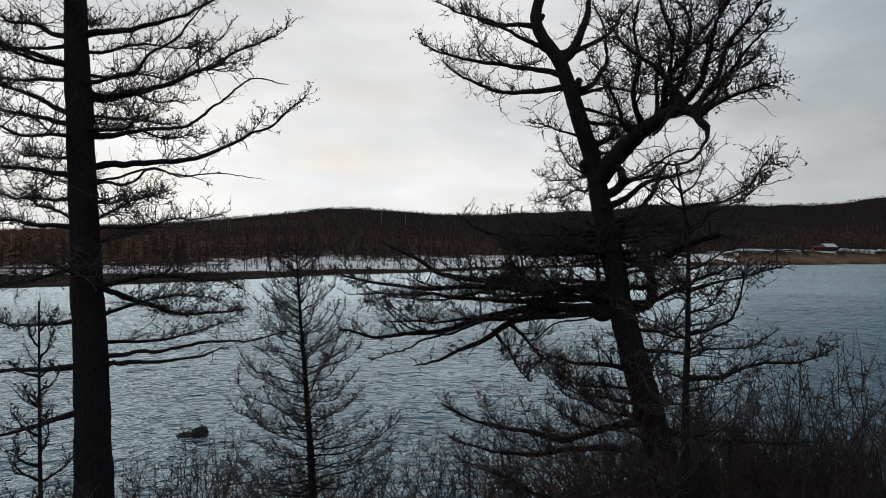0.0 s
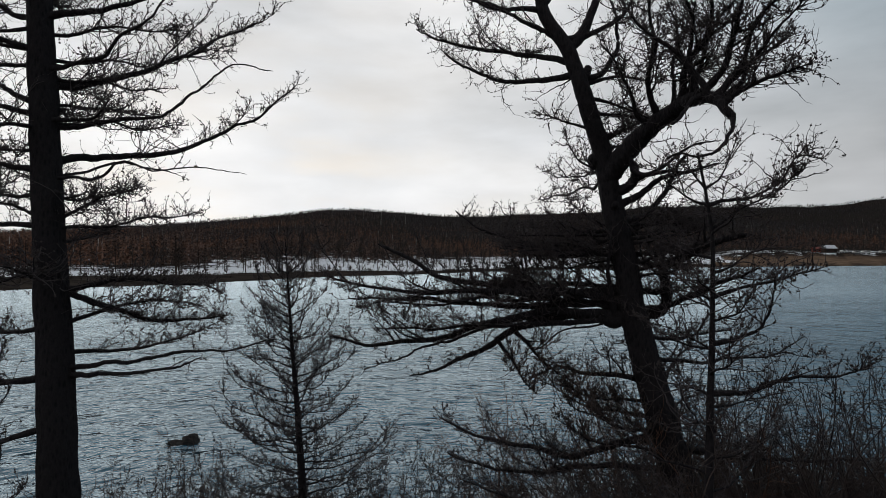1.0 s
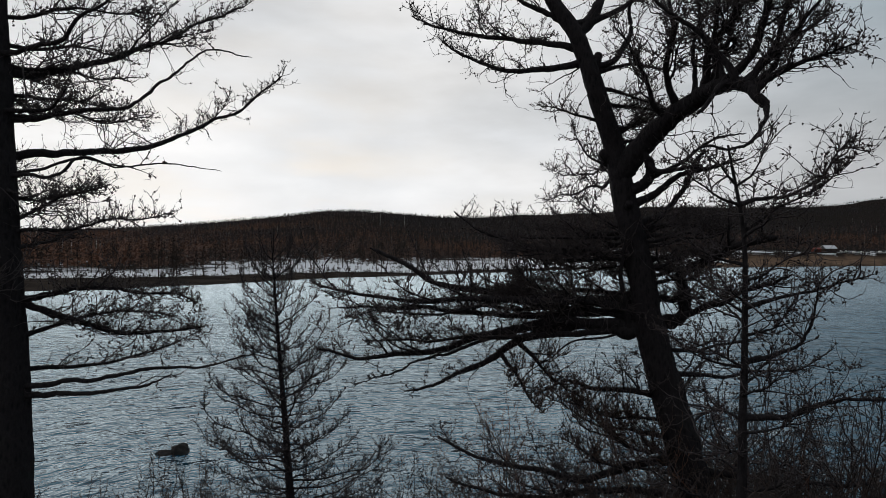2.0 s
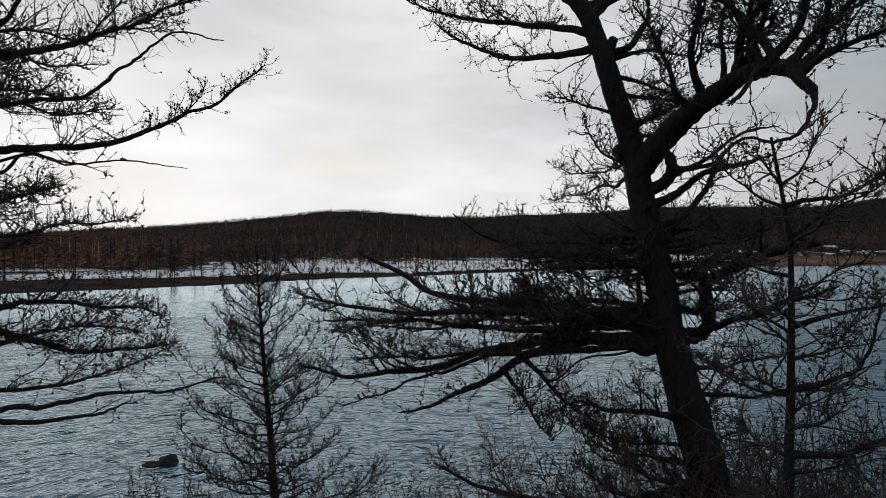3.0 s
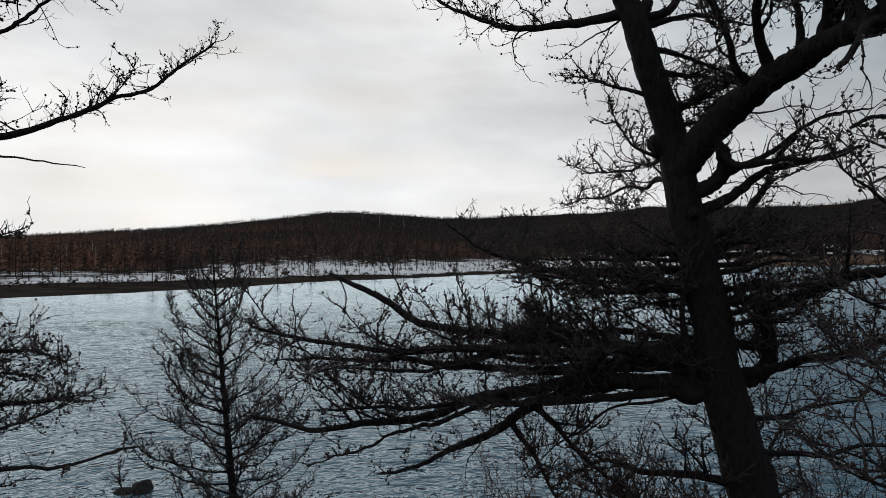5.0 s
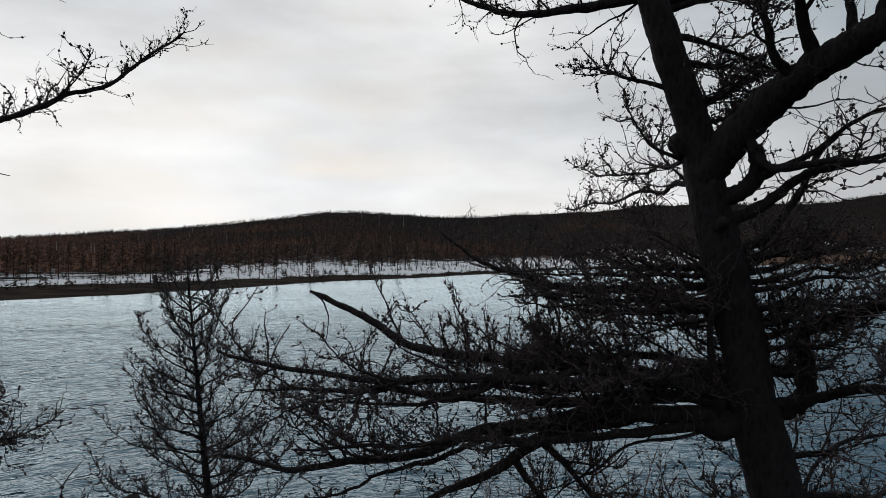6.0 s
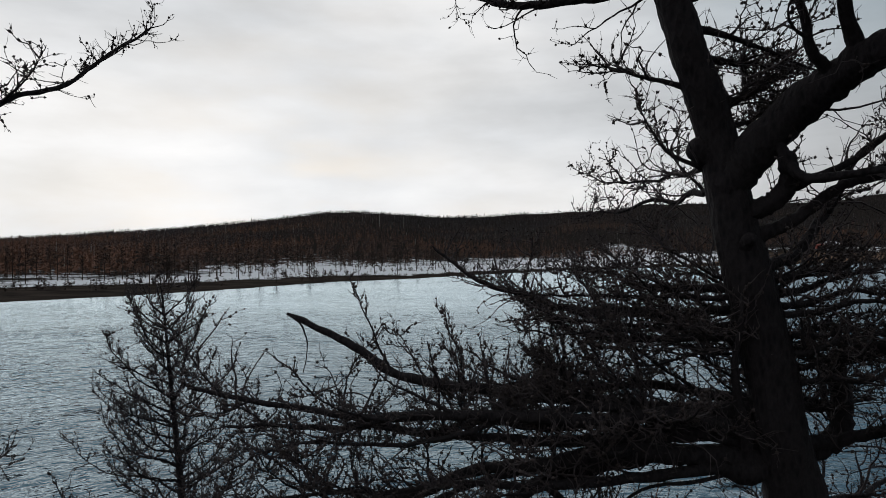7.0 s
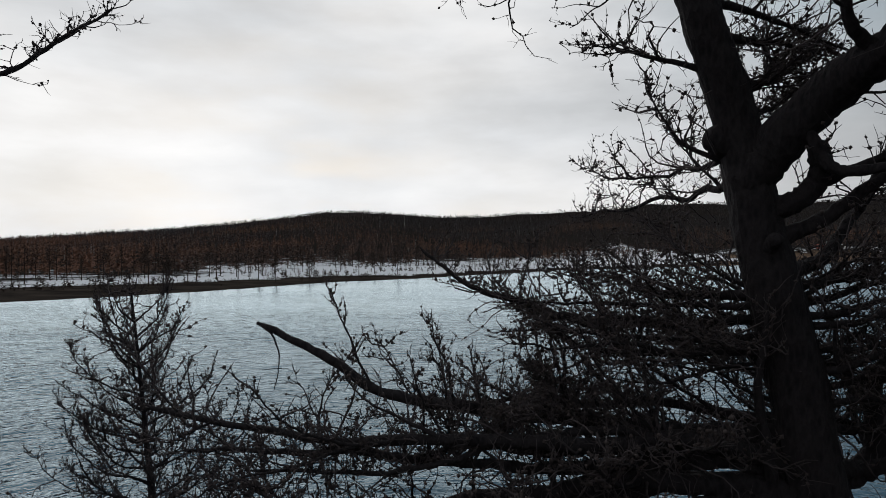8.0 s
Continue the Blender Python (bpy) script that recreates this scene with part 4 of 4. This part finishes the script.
limb(tall_larch, 7.88, 1.95, 0.025, (-9, -9, -15, -9, -11), (2, 3, 21, -17, -5), twigs=8)
limb(tall_larch, 7.88, 2.58, 0.02, (-2, -1, 2, 2, 4), (12, 10, -6, 0, -4), twigs=8)
limb(tall_larch, 7.33, 1.18, 0.025, (13, 21, 24, 19), (28, 30, 25, 17), twigs=273)
limb(tall_larch, 7.25, 1.85, 0.025, (7, 7, 20, 24), (5, 5, 11, 11), twigs=218)
limb(tall_larch, 6.52, 2.24, 0.05, (19, 31, 31, 21, 17), (-25, -22, -18, -1, 6), twigs=345)
limb(tall_larch, 6.44, 2.14, 0.04, (10, 12, 17, 19, 34), (12, 8, 0, -9, -19), twigs=345)
limb(tall_larch, 5.67, 2.64, 0.03, (57, 58, 60, 63), (-6, -1, 7, 16), twigs=218)
limb(tall_larch, 5.48, 2.84, 0.035, (-1, 2, 4, 6, 4), (1, 7, 7, 8, 11), twigs=20)
limb(tall_larch, 5.37, 1.98, 0.04, (-4, -3, 0, 0, 0), (-1, 0, 8, 9, 26), twigs=10)
limb(tall_larch, 6.05, 1.84, 0.03, (43, 37, 33, 30), (9, 16, 1, -9), twigs=254)
limb(tall_larch, 7.77, 0.62, 0.03, (-32, -38), (-13, -10), twigs=0)
limb(tall_larch, 9.92, 1.70, 0.04, (168, 167, 167), (18, 17, 17), twigs=218)
limb(tall_larch, 9.48, 1.39, 0.045, (-161, -165, -168, -165), (16, 18, 17, 11), twigs=218)
limb(tall_larch, 9.32, 2.02, 0.035, (160, 161, 162), (6, 6, 5), twigs=200)
limb(tall_larch, 8.80, 1.67, 0.04, (-178, -181, -183, -185), (23, 24, 24, 19), twigs=200)
limb(tall_larch, 8.67, 1.23, 0.04, (-145, -155, -159), (9, 9, 9), twigs=162)
limb(tall_larch, 7.99, 1.75, 0.045, (176, 175, 174), (9, 7, 7), twigs=200)
limb(tall_larch, 7.66, 2.08, 0.03, (161, 162, 162), (4, 5, 5), twigs=218)
limb(tall_larch, 7.28, 1.54, 0.04, (-171, -175, -177), (3, 5, 6), twigs=218)
limb(tall_larch, 6.05, 1.85, 0.035, (170, 173, 173), (-14, 1, 1), twigs=200)
limb(tall_larch, 5.37, 1.63, 0.05, (-170, -177, -177), (-3, -4, -4), twigs=60)
limb(tall_larch, 4.75, 1.58, 0.045, (-159, -170, -171), (-14, -16, -16), twigs=60)
limb(tall_larch, 6.76, 1.96, 0.03, (164, 167, 168), (-14, -13, -13), twigs=200)
for k in range(22):
    z = 6.7 + 7.0 * (k + tall_larch.rng.uniform(-0.3, 0.3)) / 22
    full = z < 11.3
    h = float(tall_larch.rng.choice([tall_larch.rng.uniform(95, 265), tall_larch.rng.uniform(60, 300)]))
    c = tall_larch.rng.uniform(-14, 12)
    limb(tall_larch, z, tall_larch.rng.uniform(0.9, 2.0), 0.028, (h, h + 10, h - 12), (c, c + 8, c + 20), twigs=140 if full else 30, shoots=2 if full else 0)

# ---- the slim larch on the bank ----
thin_larch = Tree("slim_larch", (2.85, 7.45, 1.2), "slim dark leafless larch on the bank with up-curved branches", 3)
thin_larch.trunk(6.9, 0.085, 0.012, (0, 0, 0, 0, 0, 0, 180, 180), (89, 89, 89, 89, 89, 89, 89, 80), 0.3, 10)
limb(thin_larch, 7.51, 1.40, 0.02, (-5, -5, -7, -12, -13), (11, 12, 39, 61, -11), twigs=120)
limb(thin_larch, 7.68, 0.61, 0.012, (-5, -10, -26), (39, 63, 76), twigs=40)
limb(thin_larch, 7.71, 0.37, 0.012, (-169, -169, -167), (44, 47, 49), twigs=40)
limb(thin_larch, 7.24, 1.06, 0.015, (-8, -8, -7, -18), (33, 32, 31, 42), twigs=120)
limb(thin_larch, 6.52, 1.18, 0.022, (-11, -17, -13, -10), (17, 20, 15, 11), twigs=90)
limb(thin_larch, 5.99, 1.15, 0.025, (-16, -21, -36, -75, -108), (14, 27, 57, 76, 66), twigs=60)
limb(thin_larch, 5.44, 1.65, 0.03, (-23, -17, -17, -17, -29), (12, 20, 18, 11, 17), twigs=120)
limb(thin_larch, 6.45, 0.66, 0.012, (146, 143, 131), (36, 35, 30), twigs=50)
limb(thin_larch, 5.93, 0.68, 0.012, (168, 167, 164), (29, 26, 13), twigs=50)
for k in range(26):
    z = 2.8 + 4.9 * (k + thin_larch.rng.uniform(-0.4, 0.4)) / 26
    h = k * 137.5 + thin_larch.rng.uniform(-20, 20)
    c = thin_larch.rng.uniform(5, 25)
    limb(thin_larch, z, thin_larch.rng.uniform(0.6, 1.5) * (1.25 - z / 12), 0.014, (h, h + 15, h - 10, h), (c, c + 5, c + 20, c + 40), twigs=50, lift=0.1)


# ---- young larches ----
def young_larch(name, base, tall, r0, reach, count, seed, label, headings, climbs, low=0.1):
    tree = Tree(name, base, label, seed)
    tree.trunk(tall, r0, 0.008, headings, climbs, 0.3, 10)
    rng = tree.rng
    for k in range(count):
        f = low + (0.97 - low) * (k + rng.uniform(-0.4, 0.4)) / count
        f = min(max(f, low), 0.98)
        z = tree.line[int(f * (len(tree.line) - 1))][2]
        ln = reach * (0.20 + 0.80 * (1 - f) ** 0.65) * rng.uniform(0.55, 1.08)
        h = k * 137.5 + rng.uniform(-30, 30)
        c = rng.uniform(-8, 16) + 34 * f * f
        turns = np.cumsum(rng.uniform(-24, 24, 5))
        limb(tree, z, ln, 0.007 + 0.013 * ln / reach, tuple(h + turns), tuple(c + np.array((0, 4, 11, 22, 38)) + rng.uniform(-9, 9, 5)), twigs=int(12 + 46 * ln), reach=0.72 * (0.4 + 0.6 * ln / reach), lift=0.2, first=0.2, end=0.22, cones=0.5, thick=0.85, shoots=1 if ln > 0.9 and k % 2 else 0)
    return tree


young_larch("young_larch", (-2.72, 13.05, 0.4), 6.85, 0.105, 2.65, 128, 4, "slender young leafless larch by the water", (-122, -130, -140, -117), (86, 85, 85, 84), 0.1)
young_larch("young_larch", (-4.42, 6.8, 1.4), 5.0, 0.045, 0.9, 30, 6, "thin young leafless larch beside the tall trunk", (180, 170, 160), (89, 88, 89), 0.2)


# ---- willow shrubs on the bank ----
def shrub(seed, tall, stems, lean, label, mat):
    rng = np.random.default_rng(seed)
    root = tagged(new("willow_shrub"), label, "shrub", "bare shrubs on the bank")
    a = rng.uniform(0, 2 * np.pi, stems)
    base = np.stack([np.cos(a), np.sin(a), np.full(stems, -0.5)], axis=1) * rng.uniform(0.05, 0.3, (stems, 1)) * np.array([1, 1, 1])
    base[:, 2] = -0.15
    way_up = np.stack([np.cos(a) * lean, np.sin(a) * lean, np.ones(stems)], axis=1) + rng.normal(0, 0.15, (stems, 3))
    ln = tall * rng.uniform(0.7, 1.15, stems)
    first, _ = grow(rng, base, way_up, ln, 14, 0.15, 0.02)
    r1 = np.linspace(0.016, 0.003, 15)[None] * (0.5 + 0.5 * ln / tall)[:, None] * (tall / 2.5) ** 0.5
    m = stems * 18
    of = rng.integers(0, stems, m)
    b2, w2 = along(first, of, rng.uniform(0.1, 1, m) ** 0.6)
    second, _ = grow(rng, b2, w2 * 0.6 + unit(rng.normal(0, 1, (m, 3))), tall * rng.uniform(0.03, 0.15, m), 3, 0.30, 0.14)
    k = int(m * 1.6)
    of = rng.integers(0, m, k)
    b3, w3 = along(second, of, rng.uniform(0.15, 1, k))
    third, _ = grow(rng, b3, w3 * 0.6 + unit(rng.normal(0, 1, (k, 3))), tall * rng.uniform(0.012, 0.05, k), 1, 0.2, 0.08)
    part_mesh("stem_clump", mesh_of("stem_clump", *join([tubes(first, r1, 4)]), mat), root)
    thin = lambda l, r: np.full(l.shape[:2], r) * np.linspace(1, 0.6, l.shape[1])[None]
    tagged(part_mesh("twig_spray", mesh_of("twig_spray", *join([tubes(second, thin(second, 0.0062), 3), tubes(third, thin(third, 0.0046), 3)]), mat), root), kind="stuff")
    buds, _ = along(second, rng.integers(0, m, m // 2), rng.random(m // 2))
    tagged(part_mesh("catkin_spray", mesh_of("catkin_spray", *(lambda v, f: (v, [f]))(*blobs(rng, buds, 0.010, 0.021)), CONE), root), kind="stuff")
    return root


low_models = [shrub(200 + i, 2.3 + 0.3 * i, 22, 0.6, "low bare reddish-brown willow shrub near the waterline", WILLOW) for i in range(3)]
high_models = [shrub(300 + i, 4.4 + 0.35 * i, 28, 0.6, "tall bare brown willow shrub on the bank", WILLOW) for i in range(3)]
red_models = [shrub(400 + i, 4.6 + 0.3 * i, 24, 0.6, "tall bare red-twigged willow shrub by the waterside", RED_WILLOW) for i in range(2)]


def plant(models, places, seed, size=1.0):
    rng = np.random.default_rng(seed)
    for k, (x, y) in enumerate(places):
        grown = size * rng.uniform(0.88, 1.1)
        spot = pose(x, y, float(height(x, y)) - (0.25 if 9.8 < y < 12.5 else 0.0), 0, 0, rng.uniform(0, 360)) @ Matrix.Diagonal((grown, grown, grown, 1))
        if k < len(models):
            models[k].matrix_basis = spot
        else:
            copy_thing(models[k % len(models)], spot)


rng = np.random.default_rng(9)
plant(low_models, [(-7.6 + 0.62 * i + rng.uniform(-0.3, 0.3), 13.6 + rng.uniform(-0.8, 1.4)) for i in range(14)], 1)
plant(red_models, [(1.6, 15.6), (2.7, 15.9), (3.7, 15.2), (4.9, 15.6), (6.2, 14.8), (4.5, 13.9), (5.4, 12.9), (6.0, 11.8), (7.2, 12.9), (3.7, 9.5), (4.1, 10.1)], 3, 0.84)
plant(high_models, [(4.6, 9.2), (5.7, 9.0), (6.8, 9.6), (7.8, 11.0), (5.0, 10.9), (4.2, 8.3), (5.3, 7.9), (6.4, 8.2), (5.9, 10.0), (6.6, 10.6), (7.4, 9.9), (3.3, 7.0), (4.1, 7.0), (4.9, 6.9), (5.8, 7.1), (3.7, 7.7), (5.0, 8.5), (5.9, 8.6), (4.5, 7.5), (6.6, 7.5), (7.2, 9.1), (4.6, 12.1), (5.5, 11.4), (7.0, 10.2), (7.9, 9.9), (8.4, 10.8)], 2, 0.9)
low_places = [(2.3, 9.4), (2.9, 9.0), (3.5, 9.8), (2.7, 10.2), (4.0, 9.0), (4.7, 9.9), (5.4, 9.6), (3.2, 9.4), (6.2, 9.7), (2.6, 8.6), (3.3, 8.4), (4.0, 8.6), (4.8, 8.9), (5.6, 8.8), (6.4, 8.9), (7.2, 9.3), (3.8, 9.5), (4.4, 9.4), (5.0, 9.3)]
for k, (x, y) in enumerate(low_places):
    copy_thing(high_models[k % 3], pose(x, y, float(height(x, y)) - 0.1, 0, 0, 47.0 * k) @ Matrix.Diagonal((0.95, 0.95, 0.95, 1)))
